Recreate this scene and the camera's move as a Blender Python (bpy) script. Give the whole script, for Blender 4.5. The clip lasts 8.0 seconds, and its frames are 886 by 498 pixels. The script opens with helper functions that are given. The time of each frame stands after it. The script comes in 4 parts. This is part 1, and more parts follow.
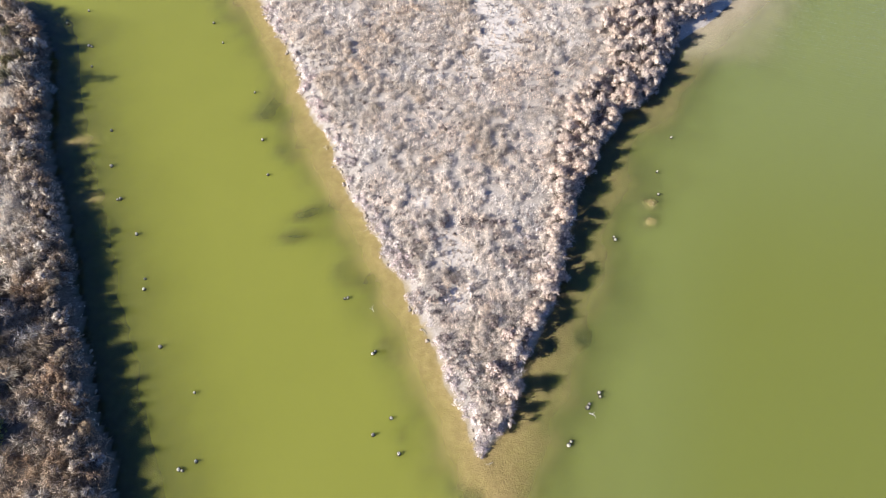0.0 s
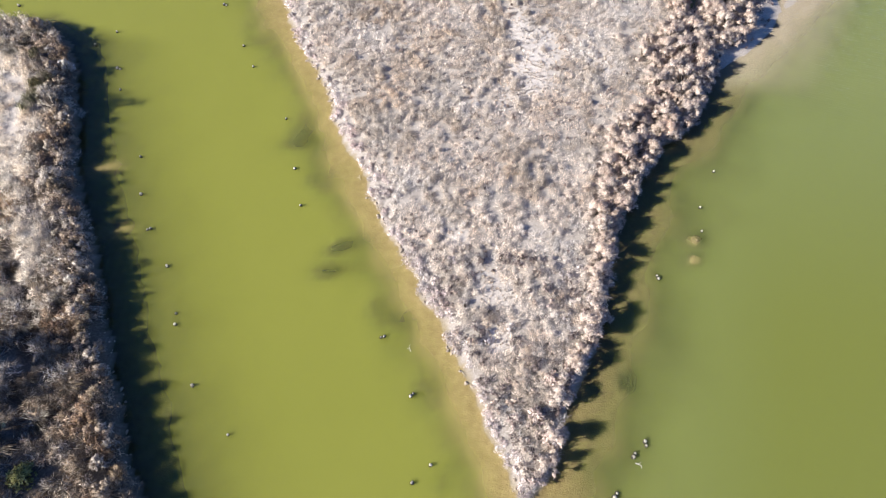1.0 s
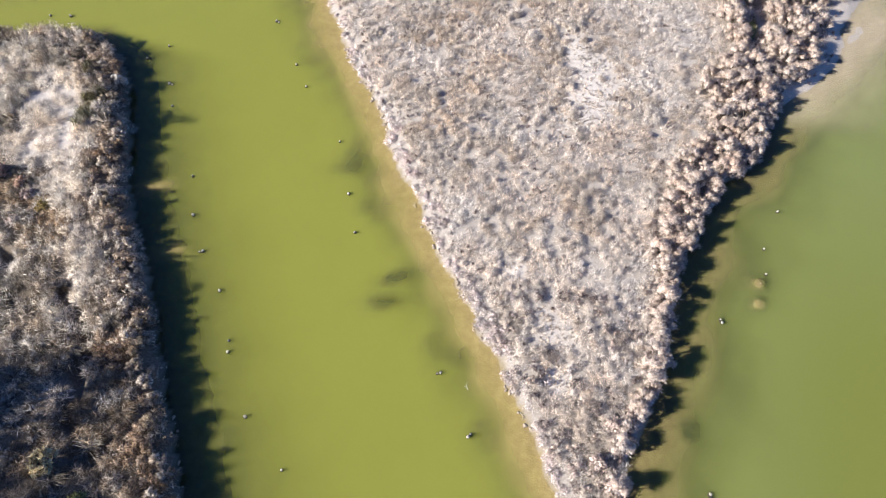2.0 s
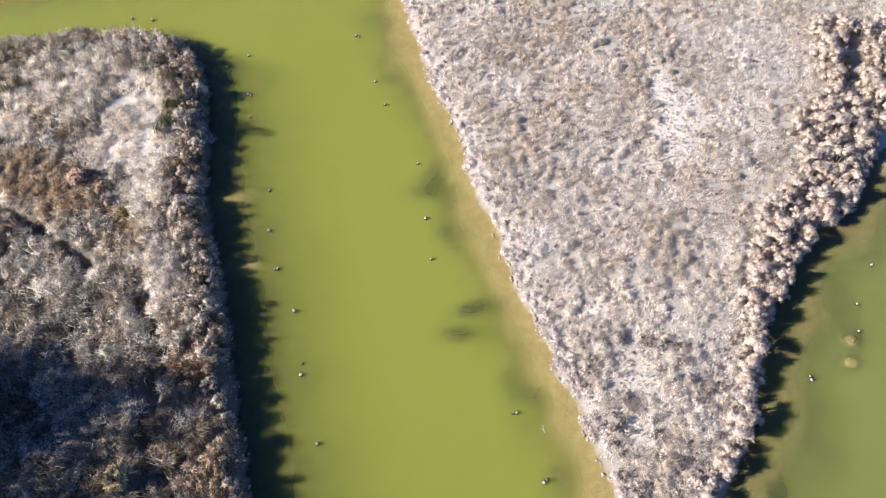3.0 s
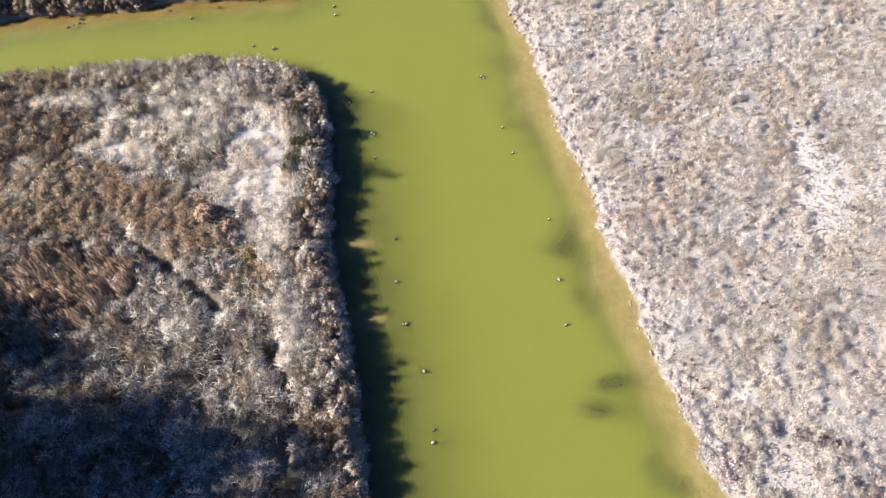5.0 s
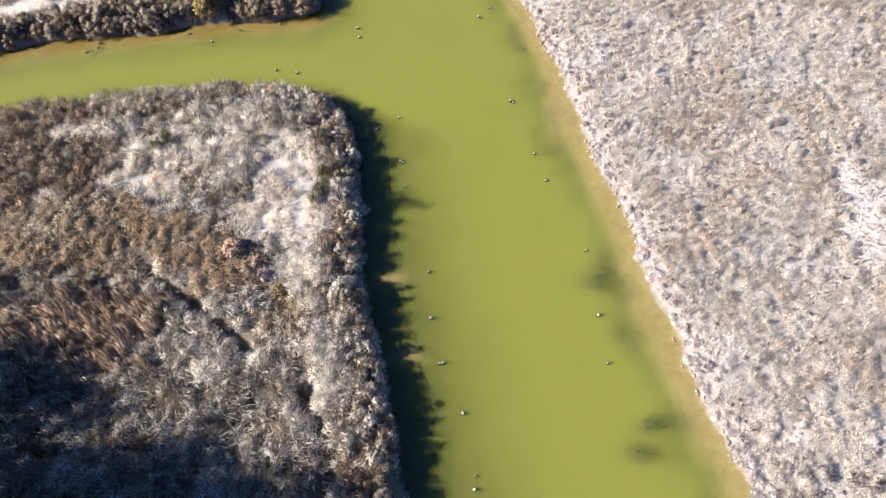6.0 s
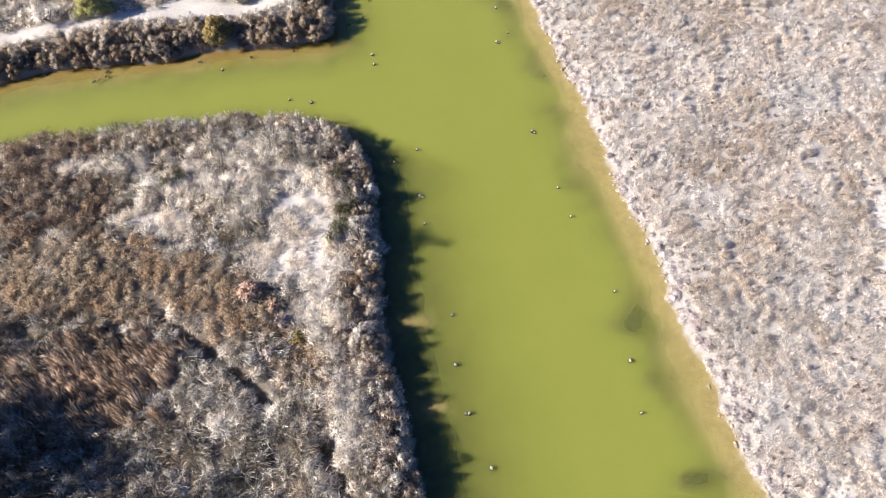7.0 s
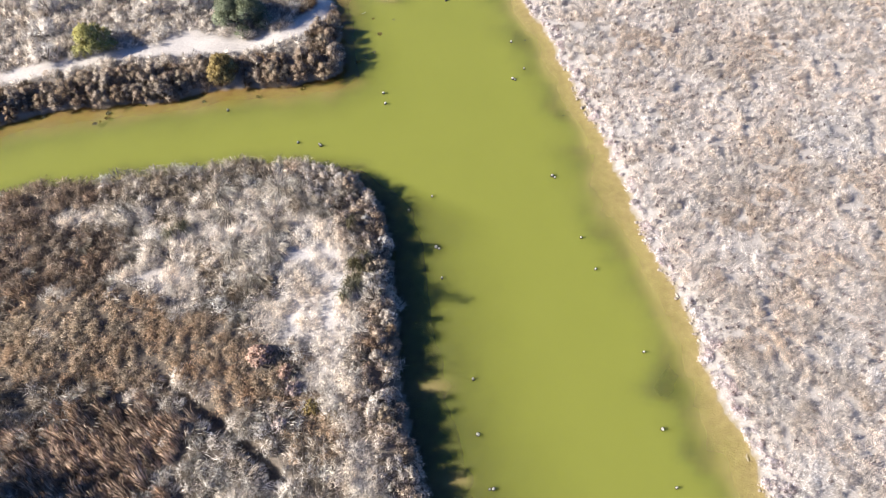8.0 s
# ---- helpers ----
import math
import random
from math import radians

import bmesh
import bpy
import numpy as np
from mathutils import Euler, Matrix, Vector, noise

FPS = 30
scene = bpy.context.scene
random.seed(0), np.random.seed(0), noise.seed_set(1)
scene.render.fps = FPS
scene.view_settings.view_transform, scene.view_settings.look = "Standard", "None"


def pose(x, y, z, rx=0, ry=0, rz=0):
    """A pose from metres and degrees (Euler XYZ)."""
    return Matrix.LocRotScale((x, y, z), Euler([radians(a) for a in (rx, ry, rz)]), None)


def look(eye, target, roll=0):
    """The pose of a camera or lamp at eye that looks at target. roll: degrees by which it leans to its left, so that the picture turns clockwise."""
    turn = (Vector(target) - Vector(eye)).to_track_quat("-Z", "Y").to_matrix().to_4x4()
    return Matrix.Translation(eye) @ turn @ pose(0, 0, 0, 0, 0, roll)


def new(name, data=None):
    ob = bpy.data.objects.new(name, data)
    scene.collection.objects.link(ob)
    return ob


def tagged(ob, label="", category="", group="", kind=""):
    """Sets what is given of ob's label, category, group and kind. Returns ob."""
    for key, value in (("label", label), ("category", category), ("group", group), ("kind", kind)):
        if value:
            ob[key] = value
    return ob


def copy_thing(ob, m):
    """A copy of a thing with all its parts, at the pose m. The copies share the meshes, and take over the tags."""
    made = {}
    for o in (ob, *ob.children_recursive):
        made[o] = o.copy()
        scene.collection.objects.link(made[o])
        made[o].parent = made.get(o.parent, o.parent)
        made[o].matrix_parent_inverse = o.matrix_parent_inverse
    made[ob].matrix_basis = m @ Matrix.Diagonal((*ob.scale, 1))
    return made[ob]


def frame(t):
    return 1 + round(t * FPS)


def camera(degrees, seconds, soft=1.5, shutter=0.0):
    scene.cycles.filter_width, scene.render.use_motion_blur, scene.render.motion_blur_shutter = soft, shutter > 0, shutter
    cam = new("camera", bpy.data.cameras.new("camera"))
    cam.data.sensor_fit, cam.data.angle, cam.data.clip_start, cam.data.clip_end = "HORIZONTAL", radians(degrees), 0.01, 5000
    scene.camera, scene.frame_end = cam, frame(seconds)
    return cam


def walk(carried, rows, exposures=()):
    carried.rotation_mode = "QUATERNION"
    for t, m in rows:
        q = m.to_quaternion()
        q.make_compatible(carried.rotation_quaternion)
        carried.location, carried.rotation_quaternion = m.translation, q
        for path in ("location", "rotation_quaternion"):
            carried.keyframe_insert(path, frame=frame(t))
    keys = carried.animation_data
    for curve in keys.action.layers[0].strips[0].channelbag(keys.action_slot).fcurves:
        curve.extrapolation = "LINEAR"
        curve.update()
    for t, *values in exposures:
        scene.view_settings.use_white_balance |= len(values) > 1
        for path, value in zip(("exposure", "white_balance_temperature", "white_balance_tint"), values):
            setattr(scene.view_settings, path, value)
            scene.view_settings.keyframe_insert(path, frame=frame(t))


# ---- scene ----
cam = camera(67.2, 8.0, soft=0.5)
PATH = [
    (0, (0.499, -0.162, 35.488), (0.467, 0.854, 33.766), -1.7),
    (0.5, (-0.491, 1.008, 35.584), (-0.527, 2.028, 33.864), -1.5),
    (1, (-1.531, 2.157, 35.668), (-1.578, 3.178, 33.949), -1.7),
    (1.5, (-3.007, 3.118, 35.802), (-3.061, 4.144, 34.086), -1.2),
    (3, (-8.031, 5.679, 36.127), (-8.18, 6.705, 34.417), -0.9),
    (3.5, (-10.13, 6.299, 36.138), (-10.321, 7.325, 34.433), -0.3),
    (4, (-12.095, 6.999, 36.385), (-12.324, 8.017, 34.678), -0.2),
    (4.5, (-13.735, 7.639, 36.51), (-13.966, 8.659, 34.805), -0.6),
    (6, (-17.555, 10.344, 36.651), (-17.798, 11.363, 34.948), -1.9),
    (6.5, (-18.684, 11.536, 36.717), (-18.924, 12.555, 35.013), -1.9),
    (7, (-19.533, 12.966, 36.644), (-19.778, 13.987, 34.942), -2.3),
    (7.5, (-20.415, 14.748, 36.706), (-20.662, 15.768, 35.003), -2.7),
    (8, (-21.38, 16.7, 36.642), (-21.629, 17.723, 34.941), -2.8),
]
walk(cam, [(t, look(eye, target, roll)) for t, eye, target, roll in PATH], [(0, 1.03), (4, 1.1), (8, 1.2)])

# ---- light ----
SUN_EL, SHADOW_AZ = radians(28), radians(19)  # shadows fall 19 degrees north of +x
toward_sun = Vector((-math.cos(SHADOW_AZ) * math.cos(SUN_EL), -math.sin(SHADOW_AZ) * math.cos(SUN_EL), math.sin(SUN_EL)))
world = bpy.data.worlds.new("world")
scene.world = world
world.use_nodes = True
wn = world.node_tree.nodes
sky = wn.new("ShaderNodeTexSky")
sky.sky_type, sky.sun_disc = "NISHITA", False
sky.sun_elevation, sky.sun_rotation = SUN_EL, math.atan2(toward_sun.x, toward_sun.y)
world.node_tree.links.new(sky.outputs[0], wn["Background"].inputs[0])
sky.air_density, sky.dust_density, sky.ozone_density = 0.45, 0.2, 10.0
wn["Background"].inputs[1].default_value = 0.11
sun = new("sun", bpy.data.lights.new("sun", "SUN"))
sun.data.energy, sun.data.angle, sun.data.color = 5.0, radians(0.9), (1.0, 0.955, 0.89)
sun.matrix_world = look(toward_sun * 100, (0, 0, 0))


# ---- materials ----
def material(name):
    m = bpy.data.materials.new(name)
    m.use_nodes = True
    nt = m.node_tree
    return m, nt, nt.nodes, nt.links, nt.nodes["Principled BSDF"]


def ramp(nt, source, stops):
    r = nt.nodes.new("ShaderNodeValToRGB")
    e = r.color_ramp.elements
    while len(e) < len(stops):
        e.new(0.5)
    for k, (at, col) in enumerate(stops):
        e[k].position, e[k].color = at, (*col, 1)
    nt.links.new(source, r.inputs[0])
    return r.outputs[0]


def mixed(nt, fac, a, b, blend="MIX"):
    n = nt.nodes.new("ShaderNodeMix")
    n.data_type, n.blend_type = "RGBA", blend
    for sock, val in ((n.inputs[0], fac), (n.inputs[6], a), (n.inputs[7], b)):
        if isinstance(val, (int, float)):
            sock.default_value = val
        elif isinstance(val, tuple):
            sock.default_value = (*val, 1)
        else:
            nt.links.new(val, sock)
    return n.outputs[2]


def noise_of(nt, scale, detail=3.0, rough=0.55, stretch=None):
    g = nt.nodes.new("ShaderNodeNewGeometry")
    n = nt.nodes.new("ShaderNodeTexNoise")
    n.inputs["Scale"].default_value, n.inputs["Detail"].default_value, n.inputs["Roughness"].default_value = scale, detail, rough
    if stretch:
        mp = nt.nodes.new("ShaderNodeMapping")
        mp.vector_type = "TEXTURE"
        mp.inputs["Scale"].default_value, mp.inputs["Rotation"].default_value = stretch[:3], (0, 0, radians(stretch[3]))
        nt.links.new(g.outputs["Position"], mp.inputs[0])
        nt.links.new(mp.outputs[0], n.inputs[0])
    else:
        nt.links.new(g.outputs["Position"], n.inputs[0])
    return n.outputs[0]


def attribute(nt, name):
    a = nt.nodes.new("ShaderNodeAttribute")
    a.attribute_name = name
    return a.outputs["Fac"]


def bumped(nt, height, strength, distance, bsdf):
    b = nt.nodes.new("ShaderNodeBump")
    b.inputs["Strength"].default_value, b.inputs["Distance"].default_value = strength, distance
    nt.links.new(height, b.inputs["Height"])
    nt.links.new(b.outputs[0], bsdf.inputs["Normal"])


def plant_material(name, dark, mid, light, patch=(1.0, 1.0, 1.0), patch_scale=0.35, through_light=0.24):
    """Dry or green plant matter: each blade and each tuft has its own tone, patches of another hue run over it."""
    m, nt, nodes, links, bsdf = material(name)
    g = nodes.new("ShaderNodeNewGeometry")
    col = ramp(nt, g.outputs["Random Per Island"], [(0.0, dark), (0.45, mid), (1.0, light)])
    spots = ramp(nt, noise_of(nt, patch_scale, 4.0), [(0.38, (0.0, 0.0, 0.0)), (0.62, (1.0, 1.0, 1.0))])
    col = mixed(nt, spots, col, mixed(nt, 1.0, col, patch, "MULTIPLY"))
    col = mixed(nt, attribute(nt, "hue"), col, mixed(nt, 1.0, col, patch, "MULTIPLY"))
    col = mixed(nt, 1.0, col, attribute(nt, "tone"), "MULTIPLY")
    fleck = ramp(nt, noise_of(nt, 9.0, 3.0, 0.75), [(0.40, (0.54, 0.51, 0.49)), (0.49, (1.0, 1.0, 1.0)), (0.60, (1.25, 1.25, 1.24))])
    col = mixed(nt, 1.0, col, fleck, "MULTIPLY")
    links.new(col, bsdf.inputs["Base Color"])
    bsdf.inputs["Roughness"].default_value = 0.75
    bsdf.inputs["Specular IOR Level"].default_value = 0.25
    tr = nodes.new("ShaderNodeBsdfTranslucent")
    links.new(col, tr.inputs[0])
    mx = nodes.new("ShaderNodeMixShader")
    mx.inputs[0].default_value = through_light
    links.new(bsdf.outputs[0], mx.inputs[1])
    links.new(tr.outputs[0], mx.inputs[2])
    links.new(mx.outputs[0], nodes["Material Output"].inputs[0])
    return m


def solid_material(name, a, b, scale, rough=0.85, bump=0.5, distance=0.02):
    m, nt, nodes, links, bsdf = material(name)
    n = noise_of(nt, scale, 5.0)
    info = nodes.new("ShaderNodeObjectInfo")
    col = mixed(nt, n, a, b)
    tone = ramp(nt, info.outputs["Random"], [(0.0, (0.65, 0.62, 0.6)), (1.0, (1.15, 1.12, 1.05))])
    links.new(mixed(nt, 1.0, col, tone, "MULTIPLY"), bsdf.inputs["Base Color"])
    bsdf.inputs["Roughness"].default_value = rough
    bumped(nt, noise_of(nt, scale * 3, 4.0), bump, distance, bsdf)
    return m


def ground_material():
    """Lake mud, pale salty sand and dark leaf litter, by where each lies."""
    m, nt, nodes, links, bsdf = material("ground_soil")
    fine, coarse = noise_of(nt, 9.0, 6.0, 0.65), noise_of(nt, 0.8, 4.0)
    sand = ramp(nt, fine, [(0.3, (0.51, 0.46, 0.405)), (0.5, (0.71, 0.65, 0.58)), (0.7, (0.83, 0.775, 0.71))])
    sand = mixed(nt, coarse, sand, mixed(nt, 1.0, sand, (0.8, 0.76, 0.74), "MULTIPLY"))
    litter = ramp(nt, fine, [(0.3, (0.055, 0.042, 0.031)), (0.55, (0.13, 0.10, 0.072)), (0.75, (0.24, 0.19, 0.14))])
    mud = ramp(nt, noise_of(nt, 2.2, 5.0, 0.6), [(0.3, (0.245, 0.19, 0.10)), (0.55, (0.295, 0.232, 0.125)), (0.75, (0.34, 0.272, 0.15))])
    # dark bed colour: real weed growth, and shade painted by the reeds and creek
    algae_and_shade = ramp(nt, noise_of(nt, 1.6, 5.0, 0.6), [(0.3, (0.022, 0.026, 0.016)), (0.7, (0.06, 0.064, 0.034))])
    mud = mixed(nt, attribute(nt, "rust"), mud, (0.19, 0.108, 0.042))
    mud = mixed(nt, attribute(nt, "algae_and_shade"), mud, algae_and_shade)
    col = mixed(nt, attribute(nt, "salt"), litter, sand)
    col = mixed(nt, attribute(nt, "mud"), col, mud)
    links.new(col, bsdf.inputs["Base Color"])
    bsdf.inputs["Roughness"].default_value = 0.95
    bsdf.inputs["Specular IOR Level"].default_value = 0.15
    bumped(nt, fine, 0.7, 0.06, bsdf)
    return m


def water_material():
    """Turbid green water: the bed shows through where it is shallow."""
    m, nt, nodes, links, bsdf = material("turbid_water")
    nodes.remove(bsdf)
    m.use_transparent_shadow = True
    clear = attribute(nt, "clear")
    cloud = noise_of(nt, 0.11, 4.0)
    tint = mixed(nt, cloud, (0.208, 0.216, 0.037), (0.240, 0.244, 0.043))
    # eastern water: its own greyer green, plus bluish sky reflection painted into the tint
    tint = mixed(nt, attribute(nt, "open"), tint, (0.166, 0.198, 0.074))
    tint = mixed(nt, attribute(nt, "deep"), tint, (0.165, 0.182, 0.039))
    body, see = nodes.new("ShaderNodeBsdfPrincipled"), nodes.new("ShaderNodeBsdfTransparent")
    links.new(tint, body.inputs["Base Color"])
    body.subsurface_method = "BURLEY"
    body.inputs["Subsurface Weight"].default_value, body.inputs["Subsurface Scale"].default_value = 1.0, 0.5
    body.inputs["Subsurface Radius"].default_value = (1.0, 1.0, 0.6)
    body.inputs["Roughness"].default_value, body.inputs["Specular IOR Level"].default_value = 1.0, 0.0
    see.inputs[0].default_value = (0.98, 0.95, 0.84, 1)
    depth = nodes.new("ShaderNodeMixShader")
    links.new(clear, depth.inputs[0])
    links.new(body.outputs[0], depth.inputs[1])
    links.new(see.outputs[0], depth.inputs[2])
    gloss, fres = nodes.new("ShaderNodeBsdfGlossy"), nodes.new("ShaderNodeFresnel")
    gloss.inputs["Roughness"].default_value, fres.inputs[0].default_value = 0.06, 1.45
    b = nodes.new("ShaderNodeBump")
    b.inputs["Strength"].default_value, b.inputs["Distance"].default_value = 0.6, 0.065
    waves = nodes.new("ShaderNodeMath")
    waves.operation = "MULTIPLY"
    links.new(noise_of(nt, 2.5, 3.0, 0.5, (2.9, 0.42, 1.0, -17)), waves.inputs[0])
    links.new(attribute(nt, "ripple"), waves.inputs[1])
    links.new(waves.outputs[0], b.inputs["Height"])
    links.new(b.outputs[0], gloss.inputs["Normal"])
    links.new(b.outputs[0], fres.inputs["Normal"])
    top = nodes.new("ShaderNodeMixShader")
    links.new(fres.outputs[0], top.inputs[0])
    links.new(depth.outputs[0], top.inputs[1])
    links.new(gloss.outputs[0], top.inputs[2])
    links.new(top.outputs[0], nodes["Material Output"].inputs[0])
    return m


GROUND, WATER = ground_material(), water_material()
PALE_GRASS = plant_material("pale_marsh_grass", (0.79, 0.722, 0.655), (0.855, 0.79, 0.722), (0.90, 0.845, 0.785), (0.95, 0.89, 0.835), 0.16, 0.2)
DRAB_GRASS = plant_material("drab_marsh_grass", (0.63, 0.562, 0.49), (0.735, 0.662, 0.585), (0.805, 0.735, 0.66), (0.94, 0.87, 0.80), 0.22, 0.2)
PINK_MAT = plant_material("pink_white_glasswort", (0.50, 0.42, 0.40), (0.74, 0.67, 0.65), (0.86, 0.82, 0.80), (0.95, 0.88, 0.87), 0.5, 0.15)
CREAM_SHRUB = plant_material("cream_dry_shrub", (0.66, 0.56, 0.485), (0.75, 0.65, 0.575), (0.81, 0.725, 0.65), (0.95, 0.89, 0.85), 0.6, 0.42)
GREY_REED = plant_material("grey_dry_reed", (0.27, 0.24, 0.21), (0.61, 0.565, 0.515), (0.86, 0.835, 0.80), (0.84, 0.76, 0.67), 0.4, 0.26)
BROWN_SCRUB = plant_material("brown_scrub", (0.19, 0.148, 0.10), (0.36, 0.292, 0.205), (0.62, 0.525, 0.415), (0.98, 0.84, 0.74), 0.45)
STRAW = plant_material("bleached_straw", (0.74, 0.672, 0.59), (0.85, 0.79, 0.715), (0.91, 0.862, 0.80), (0.95, 0.90, 0.84), 0.8, 0.34)
BROWN_REED = plant_material("brown_bank_reed", (0.20, 0.155, 0.115), (0.40, 0.32, 0.245), (0.66, 0.58, 0.49), (0.85, 0.74, 0.64), 0.5)
SPECKLED = plant_material("speckled_bank_shrub", (0.17, 0.138, 0.108), (0.66, 0.585, 0.51), (0.90, 0.85, 0.785), (0.78, 0.67, 0.57), 0.5)
DARK_REED = plant_material("dark_brown_reed", (0.13, 0.095, 0.07), (0.31, 0.24, 0.18), (0.56, 0.47, 0.38), (0.9, 0.8, 0.72), 0.5)
DUSKY = plant_material("dusky_seablite", (0.12, 0.09, 0.088), (0.27, 0.212, 0.20), (0.48, 0.405, 0.38), (0.92, 0.86, 0.85), 0.5)
TAWNY_REED = plant_material("tawny_reed", (0.12, 0.078, 0.055), (0.49, 0.345, 0.245), (0.82, 0.64, 0.49), (0.9, 0.84, 0.78), 0.5)
OLIVE = plant_material("olive_rush", (0.10, 0.102, 0.068), (0.25, 0.24, 0.165), (0.46, 0.42, 0.31), (0.9, 0.85, 0.7), 0.8)
RED_SHRUB = plant_material("reddish_dry_shrub", (0.27, 0.17, 0.13), (0.56, 0.37, 0.29), (0.74, 0.56, 0.46), (0.9, 0.85, 0.8), 0.8)
PINK_SHRUB = plant_material("dusky_pink_shrub", (0.46, 0.36, 0.32), (0.66, 0.54, 0.49), (0.79, 0.70, 0.65), (0.9, 0.85, 0.82), 0.8)
GREEN_LEAF = plant_material("evergreen_leaf", (0.09, 0.11, 0.065), (0.20, 0.225, 0.14), (0.36, 0.38, 0.26), (0.8, 0.8, 0.7), 0.7)
YELLOW_LEAF = plant_material("yellow_green_leaf", (0.20, 0.20, 0.06), (0.40, 0.38, 0.13), (0.60, 0.56, 0.24), (0.85, 0.8, 0.7), 0.7)
AMBER_LEAF = plant_material("amber_leaf", (0.17, 0.12, 0.04), (0.37, 0.275, 0.11), (0.56, 0.45, 0.20), (0.85, 0.8, 0.7), 0.7)
GOLD_LEAF = plant_material("golden_dry_leaf", (0.40, 0.30, 0.14), (0.62, 0.50, 0.28), (0.80, 0.70, 0.45), (0.95, 0.9, 0.85), 0.8)
BARK = solid_material("grey_bark", (0.10, 0.08, 0.06), (0.24, 0.20, 0.17), 6.0)
STONE = solid_material("shore_stone", (0.17, 0.13, 0.09), (0.58, 0.50, 0.40), 7.0)
SANDY = solid_material("sandy_rock", (0.20, 0.16, 0.09), (0.34, 0.27, 0.16), 5.0)
POST = solid_material("weathered_wood", (0.20, 0.18, 0.13), (0.66, 0.63, 0.53), 14.0)
WET = solid_material("wet_dark_wood", (0.03, 0.028, 0.02), (0.08, 0.07, 0.05), 9.0, 0.4)
DRIFT = solid_material("bleached_driftwood", (0.45, 0.42, 0.38), (0.75, 0.72, 0.67), 9.0)


# ---- plan of the land ----
MARSH = [(2.0, 8.2), (3.1, 9.3), (4.1, 12), (5.3, 15), (6.9, 18.6), (8.0, 22.3), (8.9, 25.3), (10.2, 28.3), (12.0, 31.0), (14.7, 33.6),
         (16.4, 37.2), (17.4, 38.9), (20.0, 40.3), (22.6, 43.8), (24.2, 48.2), (32, 58), (70, 95), (60, 190), (-60, 190), (-62, 130),
         (-25.2, 64.2), (-21.6, 58.4), (-18.1, 51.2), (-14.9, 43.8), (-11.6, 37.0), (-7.6, 27.7), (-5.0, 22.7), (-3.0, 18.8), (-0.9, 14.4), (0.4, 11.5), (1.3, 8.9)]
REEDS = [(-16.6, 5.6), (-19.2, 11.6), (-21.8, 17.2), (-24.6, 23.7), (-26.9, 28.6), (-28.9, 34.0), (-30.5, 38.6), (-31.9, 41.5), (-33.7, 43.4),
         (-38.0, 43.8), (-42.8, 42.5), (-48.7, 40.6), (-54.0, 38.7), (-57.3, 37.1), (-66, 32), (-130, 5), (-140, -90), (15, -90), (-6, -30), (-12.5, -6)]
BANK = [(-61.4, 43.3), (-59.4, 44.8), (-55.1, 46.4), (-48.7, 48.7), (-43.0, 50.6), (-38.6, 52.0), (-37.6, 53.1), (-39.1, 57.4), (-40.7, 61.4),
        (-46, 72), (-70, 120), (-80, 190), (-220, 190), (-220, 0), (-130, 20), (-72, 37.5)]
PATHWAY = [(-66, 46.0), (-63.2, 47.2), (-59.4, 49.0), (-53.5, 51.7), (-48.9, 53.1), (-45.3, 53.9), (-42.3, 55.9), (-40.9, 58.9), (-41.5, 66)]
DITCH = [(-40.2, 26.4), (-38.2, 25.7), (-34.6, 24.0), (-32.2, 22.6)]
DITCH_SOUTH = [(-28.4, 21.2), (-27.7, 20.1), (-25.9, 18.0), (-25.65, 15.7), (-25.3, 13.7), (-24.4, 12.0)]

NOTCHES = [[(-26.8, 29.1), (-30.0, 28.0)], [(-24.5, 24.2), (-27.7, 23.1)]]  # gaps in the island's edge, in line with the sun


def grain(x, y, size, seed):
    """Smooth noise of about -1..1 at each point; lumps of that size in metres."""
    u, v = x / size + seed * 17.31, y / size - seed * 9.77
    i, j = np.floor(u), np.floor(v)
    f, g = u - i, v - j
    f, g = f * f * (3 - 2 * f), g * g * (3 - 2 * g)

    def at(a, b):
        s = np.sin(a * 127.1 + b * 311.7 + seed * 74.7) * 43758.5453
        return s - np.floor(s)

    low, high = at(i, j) * (1 - f) + at(i + 1, j) * f, at(i, j + 1) * (1 - f) + at(i + 1, j + 1) * f
    return 2 * (low * (1 - g) + high * g) - 1


def line_distance(x, y, line, closed=False):
    best = np.full(x.shape, 1e9)
    pairs = list(zip(line, line[1:] + line[:1])) if closed else list(zip(line, line[1:]))
    for (ax, ay), (bx, by) in pairs:
        dx, dy = bx - ax, by - ay
        k = np.clip(((x - ax) * dx + (y - ay) * dy) / (dx * dx + dy * dy), 0, 1)
        best = np.minimum(best, np.hypot(x - ax - k * dx, y - ay - k * dy))
    return best


def inside(x, y, outline):
    """Metres inside an outline; outside of it minus the distance."""
    odd = np.zeros(x.shape, bool)
    for (ax, ay), (bx, by) in zip(outline, outline[1:] + outline[:1]):
        if ay != by:
            odd ^= ((ay > y) != (by > y)) & (x < (bx - ax) * (y - ay) / (by - ay) + ax)
    return np.where(odd, 1, -1) * line_distance(x, y, outline, True)


def step(a, b, x):
    k = np.clip((x - a) / (b - a), 0, 1)
    return k * k * (3 - 2 * k)


def blob(x, y, cx, cy, rx, ry, turn=0.0):
    c, s = math.cos(radians(turn)), math.sin(radians(turn))
    u, v = ((x - cx) * c + (y - cy) * s) / rx, (-(x - cx) * s + (y - cy) * c) / ry
    return np.exp(-(u * u + v * v))


